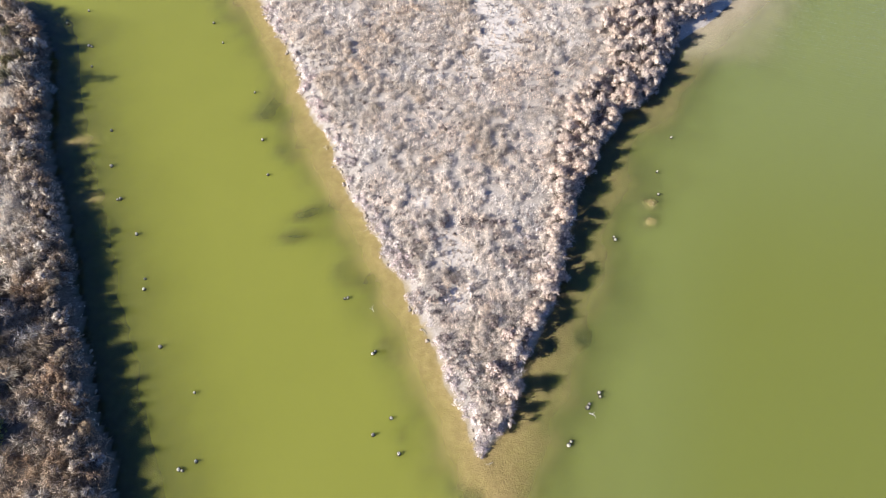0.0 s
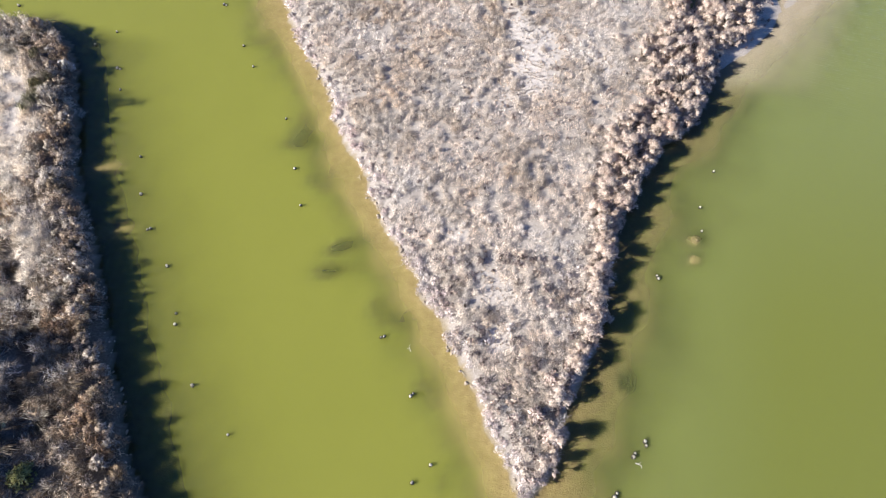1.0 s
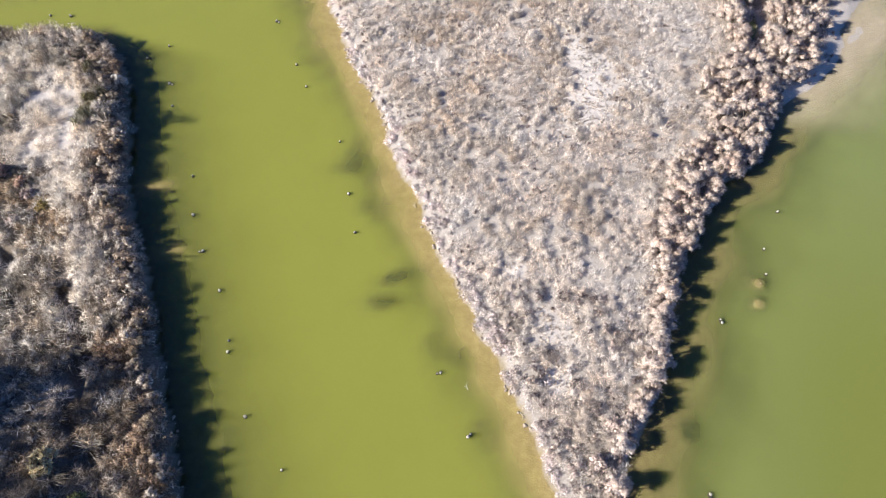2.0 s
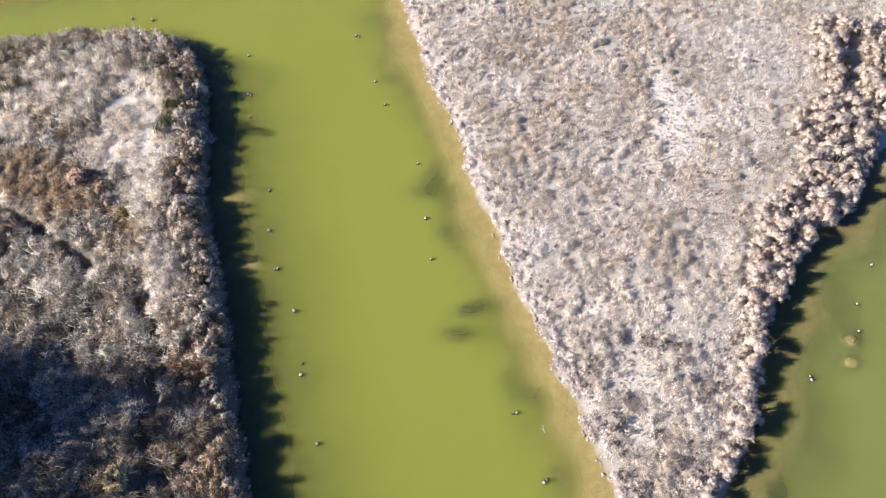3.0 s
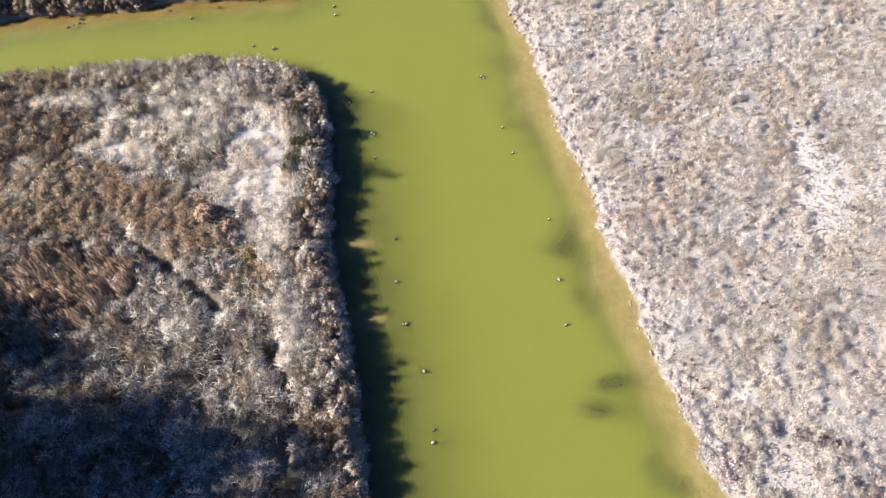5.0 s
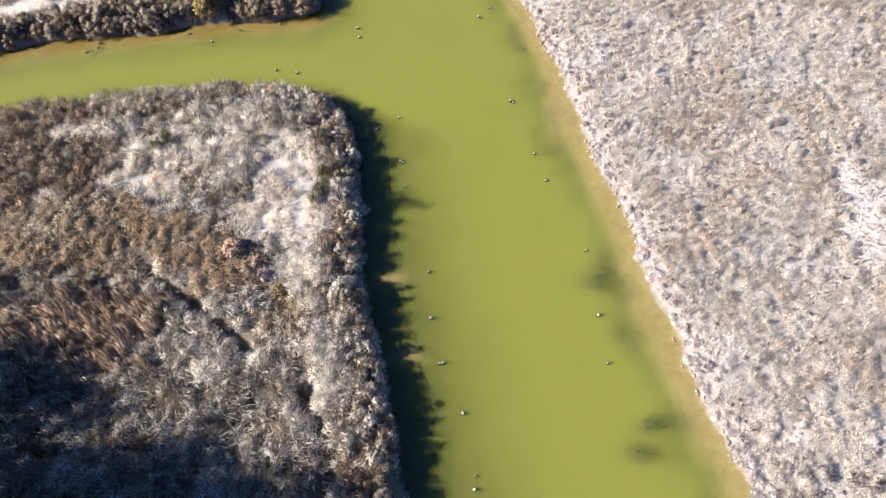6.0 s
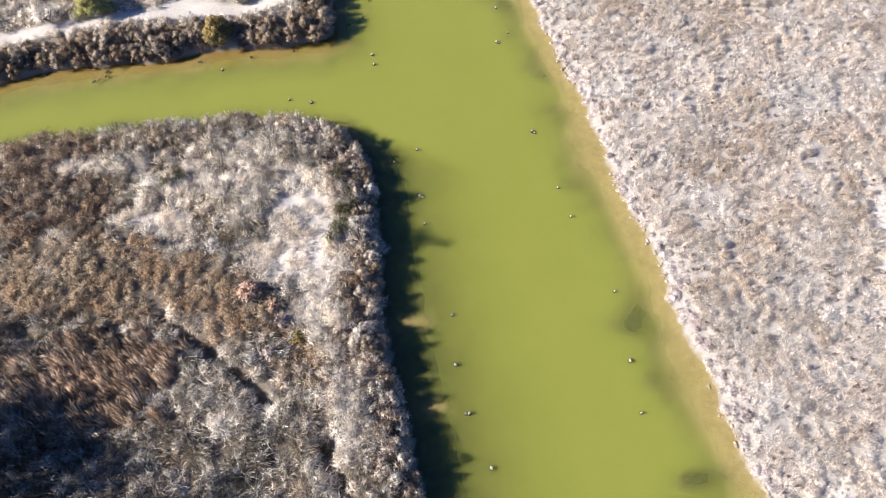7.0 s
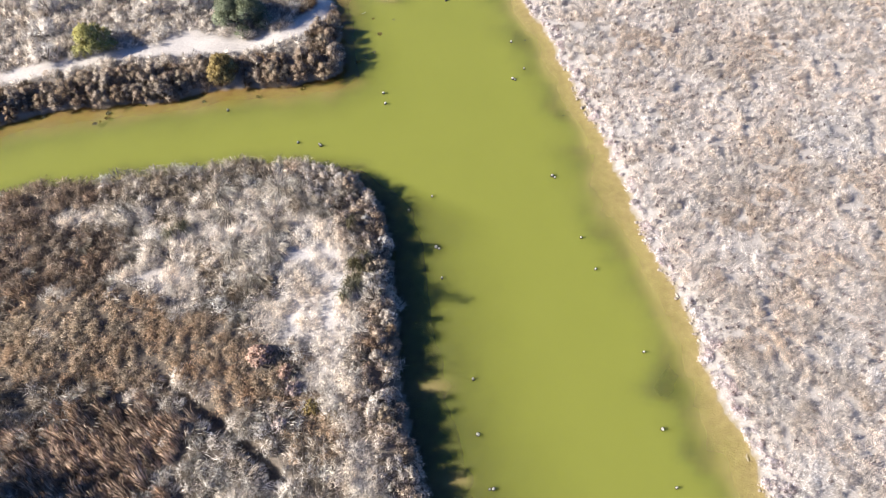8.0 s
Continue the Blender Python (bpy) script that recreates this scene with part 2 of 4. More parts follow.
def shores(x, y):
    """Metres inside the marsh, the reed island and the far bank, with uneven waterlines."""
    wx, wy = x + 0.3 * grain(x, y, 1.7, 1) + 0.12 * grain(x, y, 0.6, 2), y + 0.3 * grain(x, y, 1.7, 3) + 0.12 * grain(x, y, 0.6, 4)
    marsh = inside(wx, wy, MARSH)
    marsh = np.minimum(marsh, 2.2 * (1 - 2.0 * blob(x, y, 16.75, 47.0, 0.75, 2.7, -11)) + 8 * (1 - blob(x, y, 16.7, 46.8, 3, 6)))
    marsh = np.minimum(marsh, 1.6 * (1 - 1.9 * blob(x, y, 18.7, 44.9, 0.55, 1.7, -58)) + 8 * (1 - blob(x, y, 18.7, 44.9, 2.5, 4)))
    return marsh, inside(wx, wy, REEDS), inside(wx, wy, BANK)


def salt_flat(x, y):
    """Where the marsh is bare: 1 on open salt sand."""
    s = 1.3 * blob(x, y, 4.0, 39.0, 1.9, 4.0, -8) + 0.8 * blob(x, y, 2.6, 43.5, 1.2, 2.5) + 0.8 * blob(x, y, 0.5, 20.3, 1.3, 3.0, 12)
    s += 0.7 * blob(x, y, -1.8, 23.8, 1.0, 0.9) + 0.7 * blob(x, y, 0.7, 17.3, 0.5, 0.9) + 0.6 * blob(x, y, -6.0, 41.0, 1.0, 1.4) + 0.6 * blob(x, y, -9.5, 54.0, 1.4, 1.2)
    s += 0.95 * blob(x, y, 8.1, 29.8, 0.65, 3.6, -14) + 0.8 * blob(x, y, 8.8, 38.4, 0.65, 2.8, -4) + 0.8 * blob(x, y, 1.4, 35.4, 0.6, 2.2, -6) + 0.7 * blob(x, y, -1.4, 24.4, 0.6, 0.9) + 0.8 * blob(x, y, 0.6, 16.9, 0.5, 0.9) + 0.7 * blob(x, y, 4.3, 14.3, 0.5, 0.8) + 0.5 * blob(x, y, -0.5, 33.0, 0.6, 3.0, 5) + 0.5 * blob(x, y, 3.0, 52.0, 2.0, 1.5)
    return np.clip(s + 0.25 * grain(x, y, 1.1, 8) + 0.12 * grain(x, y, 0.4, 9) - 0.15, 0, 1)


def straw_patch(x, y):
    """Where the reed island carries flattened bleached straw."""
    s = 1.4 * blob(x, y, -34.4, 36.1, 2.2, 1.3, 12) + 1.4 * blob(x, y, -33.4, 32.2, 2.7, 1.7, 10) + 1.2 * blob(x, y, -31.5, 29.2, 0.9, 1.9, -8) + 0.9 * blob(x, y, -32.3, 34.6, 1.0, 1.4)
    s += 1.3 * blob(x, y, -43.2, 32.8, 2.5, 0.7, 6) + 0.9 * blob(x, y, -41.5, 36.7, 4.6, 0.75, 13) + 0.8 * blob(x, y, -35.3, 38.6, 1.8, 0.8, 10) + 0.5 * blob(x, y, -49.8, 36.2, 2.5, 0.6, 15) + 0.5 * blob(x, y, -40.8, 40.0, 2.0, 0.6, 12)
    s += 0.5 * blob(x, y, -33.4, 21.6, 2.2, 1.0, 20) + 0.35 * blob(x, y, -27.6, 23.0, 0.8, 3.0, 22) + 0.25 * blob(x, y, -25.0, 17.8, 0.7, 2.5, 22)
    return np.clip(s + 0.3 * grain(x, y, 1.3, 11) - 0.08, 0, 1)


def scrub_patch(x, y):
    """Where the reed island carries low brown scrub."""
    s = 1.3 * blob(x, y, -46.5, 28.0, 9.0, 3.3, 8) + 1.1 * blob(x, y, -37.5, 27.6, 4.5, 2.8) + 0.7 * blob(x, y, -31.0, 25.5, 2.0, 2.5)
    return np.clip(1.3 * s + 0.3 * grain(x, y, 1.5, 12) - 0.35, 0, 1)


def tawny_patch(x, y):
    return np.clip(1.5 * blob(x, y, -42.0, 21.8, 6.2, 3.2, 12) + 0.25 * grain(x, y, 1.2, 13) - 0.35, 0, 1)


def sandy_track(x, y):
    d = line_distance(x, y, PATHWAY) + 0.2 * grain(x, y, 1.2, 14)
    return 1 - step(0.45, 0.95, d), np.clip(blob(x, y, -50.5, 53.9, 4.5, 1.3, 14) + 0.2 * grain(x, y, 0.9, 15), 0, 1)


def smudges(x, y, out):
    """Patches of weed on the bed, where it drops off west of the marsh."""
    return np.clip(0.9 * grain(x, y, 2.4, 62) + 0.6 * grain(x, y, 1.0, 63) + 0.2, 0, 1) * step(1.1, 2.0, out) * step(4.6, 2.8, out) * (x < 2)


def height(x, y):
    marsh, reeds, bank = shores(x, y)
    up_marsh = 0.42 * (1 - np.exp(-np.maximum(marsh, 0) / 1.3)) + 0.10 * grain(x, y, 2.3, 5) * step(0.3, 2.0, marsh)
    track, bare = sandy_track(x, y)
    ditch = np.exp(-(np.minimum(line_distance(x, y, DITCH), line_distance(x, y, DITCH_SOUTH)) / 0.4) ** 2)
    up_reeds = 1.2 * (1 - np.exp(-np.maximum(reeds, 0) / 0.6)) + 0.12 * grain(x, y, 3.0, 6) * step(0.3, 2.0, reeds) - 0.75 * ditch
    up_bank = 0.95 * (1 - np.exp(-np.maximum(bank, 0) / 0.8)) + 0.10 * grain(x, y, 2.5, 7) * step(0.3, 2.0, bank) - 0.06 * track
    shelf = np.where(x > 2 + (y - 8) * 0.04, 2.3, 1.35)
    shelf = shelf * (1 + 0.2 * grain(x, y, 3.5, 16) + 0.1 * grain(x, y, 1.2, 19))

    def down(d, width):
        return 0.02 + np.minimum(0.10 * (d / width) + 0.11 * (d / width) ** 2, 1.4)

    # wider shallows east of the reeds let the shade painted on the bed show
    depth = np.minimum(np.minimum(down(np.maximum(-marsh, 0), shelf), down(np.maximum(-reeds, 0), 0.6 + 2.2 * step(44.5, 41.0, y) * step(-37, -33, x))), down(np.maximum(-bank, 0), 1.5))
    depth = depth * (1 - 0.62 * smudges(x, y, -marsh))
    shoals = 1.2 * blob(x, y, 25.3, 46.4, 1.6, 4.5, -45) + 0.55 * blob(x, y, 30.0, 48.0, 1.6, 4.0, -40) + blob(x, y, -36.0, 62.4, 2.2, 0.9) + 0.75 * blob(x, y, 3.0, 6.6, 1.6, 2.2) + 0.7 * blob(x, y, -25.4, 29.5, 1.0, 0.35, 19) + 0.7 * blob(x, y, -23.2, 24.7, 1.0, 0.35, 19)
    mounds = blob(x, y, 13.3, 24.2, 0.8, 0.6) + blob(x, y, 13.0, 22.8, 0.75, 0.6)
    weeds = 1.05 * (blob(x, y, -9.0, 23.4, 1.4, 0.6, 20) + blob(x, y, -9.5, 21.7, 1.5, 0.75, 5) + 0.75 * blob(x, y, -13.1, 31.6, 1.6, 0.9) + 0.7 * blob(x, y, 8.0, 14.9, 0.45, 0.6))
    depth = depth + 0.25 * np.clip(1.6 * blob(x, y, 16.75, 47.0, 0.6, 2.3, -11) - 0.5, 0, 1)
    depth = depth * (1 - np.clip(shoals, 0, 0.93)) * (1 - np.clip(0.85 * mounds, 0, 0.8)) * (1 - np.clip(weeds, 0, 0.88))
    land = np.maximum(np.maximum(marsh, reeds), bank)
    up = np.where(marsh > 0, up_marsh, np.where(reeds > 0, up_reeds, up_bank))
    return np.where(land > 0, np.maximum(up, 0.01), -depth - 0.02 * grain(x, y, 0.7, 17) * step(0.0, 1.0, -land))


def mesh_of(name, verts, faces, mat, normals=None, tone=None, hue=None):
    """A mesh from an array of corners and an array of triangles or quads; normals: one a corner, for rounded shading of foliage;
    tone and hue: a plant's own lightness and share of its second colour, one a corner."""
    me = bpy.data.meshes.new(name)
    n = faces.shape[1]
    me.vertices.add(len(verts)), me.loops.add(faces.size), me.polygons.add(len(faces))
    me.vertices.foreach_set("co", np.ascontiguousarray(verts, np.float32).ravel())
    me.loops.foreach_set("vertex_index", np.ascontiguousarray(faces, np.int32).ravel())
    me.polygons.foreach_set("loop_start", np.arange(0, faces.size, n, dtype=np.int32))
    me.materials.append(mat)
    me.update(calc_edges=True)
    if normals is not None:
        me.normals_split_custom_set_from_vertices(normals)
    if tone is not None:
        vertex_values(me, "tone", tone)
    if hue is not None:
        vertex_values(me, "hue", hue)
    return me


def sheet(name, xs, ys, zf, mat):
    gx, gy = np.meshgrid(xs, ys)
    gx, gy = gx.ravel(), gy.ravel()
    z = zf(gx, gy)
    k = np.arange(len(xs) * len(ys)).reshape(len(ys), len(xs))
    faces = np.stack([k[:-1, :-1], k[:-1, 1:], k[1:, 1:], k[1:, :-1]], -1).reshape(-1, 4)
    me = mesh_of(name, np.stack([gx, gy, z], -1), faces, mat)
    me.polygons.foreach_set("use_smooth", np.ones(len(faces), bool))
    return me, gx, gy, z


def vertex_values(me, name, values):
    me.attributes.new(name, "FLOAT", "POINT").data.foreach_set("value", np.ascontiguousarray(values, np.float32))


def spread(lo, hi, pitch, far):
    """Grid lines at even pitch between lo and hi, wider and wider out to far on both sides."""
    out = [pitch * 2.0]
    while sum(out) < far:
        out.append(out[-1] * 1.5)
    wide = np.cumsum(out)
    return np.concatenate([(lo - wide)[::-1], np.arange(lo, hi, pitch), hi + wide])


rng = np.random.default_rng(7)
me, gx, gy, gz = sheet("ground", spread(-72, 38, 0.34, 2500), spread(2, 72, 0.34, 2500), height, GROUND)
marsh, reeds, bank = shores(gx, gy)
track, bare = sandy_track(gx, gy)
beach = (gx > 17.2) & (marsh < 1.2) & (gy > 37)
grey = step(35.5, 38.5, gy) * step(14.5, 17, gx)
salt = np.where(marsh > 0, np.where(beach, 0.7, np.where((gx > 2 + (gy - 8) * 0.12) & (marsh < 1.0 + 2.6 * step(20, 32, gy)), 0.5, np.maximum(0.6 - 0.38 * step(20, 14, gy) + (0.4 + 0.38 * step(20, 14, gy)) * salt_flat(gx, gy), 0.5 * step(1.3, 0.8, marsh)))), np.where(reeds > 0, np.clip(0.04 + 0.9 * straw_patch(gx, gy), 0, 1), np.where(bank > 0, np.clip(0.2 + 0.62 * track + 0.6 * bare, 0, 0.85), 0.3 + 0.3 * grey)))
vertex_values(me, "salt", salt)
# weed patches; the last blob paints the shrubs' shade into the creek bed
weeds_and_shade = 2.5 * (blob(gx, gy, -9.0, 23.4, 1.4, 0.6, 20) + blob(gx, gy, -9.5, 21.7, 1.5, 0.75, 5) + 0.75 * blob(gx, gy, -13.1, 31.6, 1.6, 0.9) + 0.6 * blob(gx, gy, 8.0, 14.9, 0.5, 0.6)) + 2.0 * blob(gx, gy, 16.75, 47.0, 0.9, 3.0, -11)
# the 0.9 term paints the reeds' soft-edged shade, sparing two sunlit gaps
vertex_values(me, "algae_and_shade", np.clip(0.8 * smudges(gx, gy, -marsh) + 0.85 * step(0.13, 0.40, -gz + 0.06 * grain(gx, gy, 1.5, 18)) + weeds_and_shade + 0.9 * step(-9, -6, reeds) * step(44.5, 41.0, gy) * step(-37, -33, gx) * (1 - blob(gx, gy, -25.4, 29.5, 1.3, 0.7, 19) - blob(gx, gy, -23.2, 24.7, 1.3, 0.7, 19)) + 0.42 * step(0, 3, gx - 3 - (gy - 8) * 0.12) * step(-6, -3, marsh), 0, 1))
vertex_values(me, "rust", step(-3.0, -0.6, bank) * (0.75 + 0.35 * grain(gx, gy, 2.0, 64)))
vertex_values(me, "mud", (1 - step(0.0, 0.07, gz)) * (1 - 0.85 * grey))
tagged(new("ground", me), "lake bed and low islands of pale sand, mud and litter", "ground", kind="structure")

me, gx, gy, gz = sheet("water", spread(-72, 38, 0.42, 2500), spread(2, 72, 0.42, 2500), lambda x, y: np.zeros(x.shape), WATER)
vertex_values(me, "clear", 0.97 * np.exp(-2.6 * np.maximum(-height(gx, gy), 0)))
vertex_values(me, "open", step(-4, 13, gx - 2 - (gy - 8) * 0.25) * (0.85 - 0.15 * step(12, 38, gy)))
vertex_values(me, "deep", step(3, 14, gx - 2 - (gy - 8) * 0.25) * step(36, 16, gy))
vertex_values(me, "ripple", 0.2 + 1.4 * step(2, 16, gx - 4 - (gy - 8) * 0.2) * step(14, 40, gy) + 0.8 * blob(gx, gy, 3.5, 5.5, 3.0, 2.5))
water = new("water", me)
water.visible_shadow = False
tagged(water, "still turbid olive-green water of a shallow channel", "water", kind="structure")


# ---- plants ----
def unit(v):
    return v / (np.linalg.norm(v, axis=1, keepdims=True) + 1e-9)


def facing(way, rounded, width, flatness):
    """Half-widths across each blade, and its shading direction between its own face and the rounded form of the plant."""
    side = unit(np.cross(way, rng.normal(0, 0.55, (len(way), 3)) + (0, 0, 1)))
    flat = np.cross(side, way)
    flip = np.where((flat * rounded).sum(1) < 0, -1, 1)[:, None]
    normal = unit((1 - flatness) * rounded + flatness * unit(flat * flip))
    return side * flip * (width / 2)[:, None], normal


def blades(base, way, length, width, rounded, flatness=0.3):
    """Tapered blades, one triangle each."""
    side, normal = facing(way, rounded, width, flatness)
    n, tip = len(base), base + way * length[:, None]
    return np.stack([base - side, base + side, tip], 1).reshape(-1, 3), np.arange(3 * n).reshape(-1, 3), np.repeat(normal, 3, 0)


def arched(base, way, length, width, rounded, droop, flatness=0.25):
    """Blades that are widest half-way up, where they bend over."""
    side, normal = facing(way, rounded, width, flatness)
    n, knee = len(base), base + way * (0.55 * length)[:, None]
    tip = knee + unit(way * (1, 1, 0.15) - np.stack([0 * droop, 0 * droop, droop], -1)) * (0.5 * length)[:, None]
    k = np.arange(n)[:, None] * 4
    return np.stack([base, knee - side, knee + side, tip], 1).reshape(-1, 3), np.concatenate([k + (0, 2, 1), k + (1, 2, 3)]), np.repeat(normal, 4, 0)


def tufts(cx, cy, cz, radius, tall, count, width, lean=0.7, wind=(0.0, 0.0)):
    """Arched blades that fan out from each tuft's foot, in locks that lie together. radius, tall: one value a tuft."""
    m = np.repeat(np.arange(len(cx)), count)
    n = len(m)
    pick = rng.integers(0, 16, n)
    a, u = rng.uniform(0, 2 * np.pi, (len(cx), 16))[m, pick] + rng.normal(0, 0.2, n), np.sqrt(rng.uniform(0, 1, n))
    out = np.stack([np.cos(a), np.sin(a)], -1)
    r = radius[m]
    base = np.stack([cx[m] + out[:, 0] * u * r * 0.35, cy[m] + out[:, 1] * u * r * 0.35, cz[m] - 0.03], -1)
    slant = lean * u * r / np.maximum(tall[m], 0.1) * 1.3
    way = unit(np.stack([out[:, 0] * slant + wind[0] + rng.normal(0, 0.2, n), out[:, 1] * slant + wind[1] + rng.normal(0, 0.2, n), np.ones(n)], -1))
    rounded = unit(np.stack([out[:, 0] * u * 1.3, out[:, 1] * u * 1.3, np.full(n, 0.8)], -1))
    length = np.hypot(tall[m], 0.8 * r * u) * rng.uniform(0.6, 1.15, n)
    return *arched(base, way, length, width * rng.uniform(0.6, 1.4, n), rounded, 0.2 + 0.7 * u), m, rng.normal(size=(len(cx), 16))[m, pick]


def sprays(cx, cy, cz, radius, tall, count, length, width, wind=(0.0, 0.0), bulge=1.0):
    """Fluffy tufts: short tapered blades, in small sprigs, that stand out from all through a low dome."""
    m = np.repeat(np.arange(len(cx)), count)
    n, sprigs = len(m), max(4, count // 4)
    pick = rng.integers(0, sprigs, n)
    o = rng.normal(size=(len(cx), sprigs, 3))[m, pick]
    o[:, 2] = np.abs(o[:, 2])
    o = unit(unit(o) + rng.normal(0, 0.22, (n, 3)))
    o[:, 2] = np.abs(o[:, 2])
    depth = rng.uniform(0.45, 1.05, n)
    drift = rng.normal(0, 0.4, (len(cx), sprigs, 3))[m, pick]
    base = np.stack([cx[m] + o[:, 0] * depth * radius[m], cy[m] + o[:, 1] * depth * radius[m], cz[m] - 0.02 + o[:, 2] * depth * tall[m] * 0.85], -1)
    way = unit(o * (0.5, 0.5, 0.4) + drift + rng.normal(0, 0.42, (n, 3)) + (wind[0], wind[1], 0.25))
    dome = unit(o / np.stack([radius[m], radius[m], tall[m]], -1))
    dome = unit(dome * (bulge, bulge, 1.0) + (0, 0, 0.6 * (1 - bulge)))
    return *blades(base, way, length * rng.uniform(0.6, 1.4, n), width * rng.uniform(0.6, 1.4, n), dome, 0.1), m, rng.normal(size=(len(cx), sprigs))[m, pick]


def scatter(x0, x1, y0, y1, per_metre):
    n = int((x1 - x0) * (y1 - y0) * per_metre)
    return rng.uniform(x0, x1, n), rng.uniform(y0, y1, n)


def in_reach(x, y):
    """The land that the flight passes over, with a margin."""
    return (y > 4 - 11 * (x < -9)) & (y > 2 - 0.3 * (x + 16) - 9 * (x > -34)) & (y < 71.5) & (y < 72.5 - 0.85 * (x - 4)) & (x > -71) & (y > 1.05 * (x - 22) + 16)


def sward(name, label, mat, x, y, radius, tall, count, width, lean=0.7, wind=(0.0, 0.0), fluff=0.0, bulge=1.0, spread_tone=0.15, patchy=0.16, level=1.0, grainy=0.13):
    """One joined growth of countless tufts; fluff: the blades' length in a bushy one; level: the tone; spread_tone, patchy, grainy: how far tufts, patches and sprigs differ in it."""
    z = height(x, y)
    v, f, n, m, sprig = sprays(x, y, z, radius, tall, count, fluff, width, wind, bulge) if fluff else tufts(x, y, z, radius, tall, count, width, lean, wind)
    tone = np.clip(level + spread_tone * rng.normal(size=len(x)) + patchy * (grain(x, y, 0.9, 71) + grain(x, y, 2.3, 72)), 0.45, 1.4)
    hue = np.clip(0.25 + 0.5 * grain(x, y, 1.4, 73) + 0.3 * rng.normal(size=len(x)), 0, 1)
    corners = 3 if fluff else 4
    tone = np.clip(tone[m] * (1 + grainy * sprig), 0.35, 1.3)
    return tagged(new(name, mesh_of(name, v, f, mat, n, np.repeat(tone, corners), np.repeat(hue[m], corners))), label, name.replace("_", " "), kind="stuff")


# the marsh: a low mat, and hummocks that stand out of it
x, y = scatter(-30, 34, 6, 74, 8.5)
x, y = x[in_reach(x, y)], y[in_reach(x, y)]
d = shores(x, y)[0]
x, y, d = x[d > 0.12], y[d > 0.12], d[d > 0.12]
flat = salt_flat(x, y) * np.where(x < 2 + (y - 8) * 0.12, step(0.8, 1.6, d), 1)
axis = 2 + (y - 8) * 0.12
lump = np.clip(0.5 + 0.45 * grain(x, y, 1.3, 21) + 0.3 * grain(x, y, 4.0, 23), 0, 1)
rim = (d < 1.0 + 0.4 * grain(x, y, 2.0, 22)) & (x < axis)
chance = rng.uniform(0, 1, len(x))
brink = salt_flat(x + 0.8, y + 0.25) - flat > 0.22
keep = (chance > 0.93 * step(0.15, 0.65, flat)) & (rim | (chance < 0.8 + 0.7 * lump)) & ~((x > 17.2) & (y > 37) & (d < 1.1))
near_tip = 1 - step(14, 30, y)
tall = (0.10 + 0.16 * lump) * rng.uniform(0.75, 1.25, len(x)) * (1.1 - 0.3 * step(18, 42, y))
belt = (x > axis) & (d < 0.8 + 2.6 * step(20, 32, y))
hollows = np.stack(scatter(-26, 22, 10, 70, 0.07), -1)
for hx, hy in hollows:
    r = np.hypot(x - hx, (y - hy) * 0.7)
    keep &= (r > 0.42) | (chance > 0.9)
    brink |= (r < 0.9) & (x < hx - 0.2)
drab = np.clip(1.2 * blob(x, y, 2.5, 13.2, 1.3, 3.0, 12) + 0.6 * blob(x, y, 3.0, 29.0, 1.4, 4.0, 20) + 0.6 * blob(x, y, -8.0, 33.5, 2.0, 5.0, 25) + 0.3 * step(22, 30, y) * step(50, 40, y) * step(10, 0, x) + 0.3 * step(36, 50, y) + 0.5 * grain(x, y, 3.6, 24) + 0.3 * grain(x, y, 1.1, 25), 0, 1)
dull = drab > 0.15 + 0.4 * rng.uniform(0, 1, len(x))
field = keep & ~rim & (~belt | (chance < 0.6))
s = field & dull
sward("drab_marsh_grass", "grey-brown dead marsh grass in fluffy patches", DRAB_GRASS, x[s], y[s], 0.2 + 0.25 * rng.uniform(0, 1, s.sum()), tall[s] * 1.3, 84, 0.021, wind=(0.3, 0.4), fluff=0.24, bulge=0.2, spread_tone=0.12, grainy=0.26, patchy=0.11)
s = field & ~dull
sward("marsh_grass", "pale grey-pink dead marsh grass in dense low tufts", PALE_GRASS, x[s], y[s], 0.22 + 0.26 * rng.uniform(0, 1, s.sum()), tall[s], 60, 0.024, wind=(0.3, 0.4), fluff=0.24, bulge=0.15, spread_tone=0.12, grainy=0.26, patchy=0.11, level=1.01)
pick = rng.uniform(0, 1, len(x))
stand_out = field & ((pick < 0.02 + 0.09 * lump ** 2 + 0.2 * near_tip) | (brink & (pick < 0.7)))
big_tuft = np.where(brink, 0.45, 0.18 + 0.22 * lump + 0.14 * near_tip) * rng.uniform(0.6, 1.35, len(x))
s = stand_out & ~dull
sward("marsh_hummocks", "pale fluffy grass hummocks standing out of the marsh", PALE_GRASS, x[s], y[s], 0.14 + 0.3 * rng.uniform(0, 1, s.sum()), big_tuft[s], 120, 0.023, wind=(0.25, 0.35), fluff=0.2, bulge=0.25, spread_tone=0.1, level=0.95)
s = stand_out & dull
sward("drab_hummocks", "grey-brown fluffy grass hummocks standing out of the marsh", DRAB_GRASS, x[s], y[s], 0.14 + 0.3 * rng.uniform(0, 1, s.sum()), big_tuft[s], 120, 0.023, wind=(0.25, 0.35), fluff=0.2, bulge=0.25, spread_tone=0.1, level=0.95)
dusk = (chance < 0.09 + 0.09 * step(0.0, 0.6, grain(x, y, 1.9, 26)) + 0.4 * blob(x, y, 3.0, 11.8, 1.4, 4.5, 12) + 0.05 * near_tip + 0.05 * step(2.6, 1.4, d)) & (d > 0.4) & (flat < 0.4)
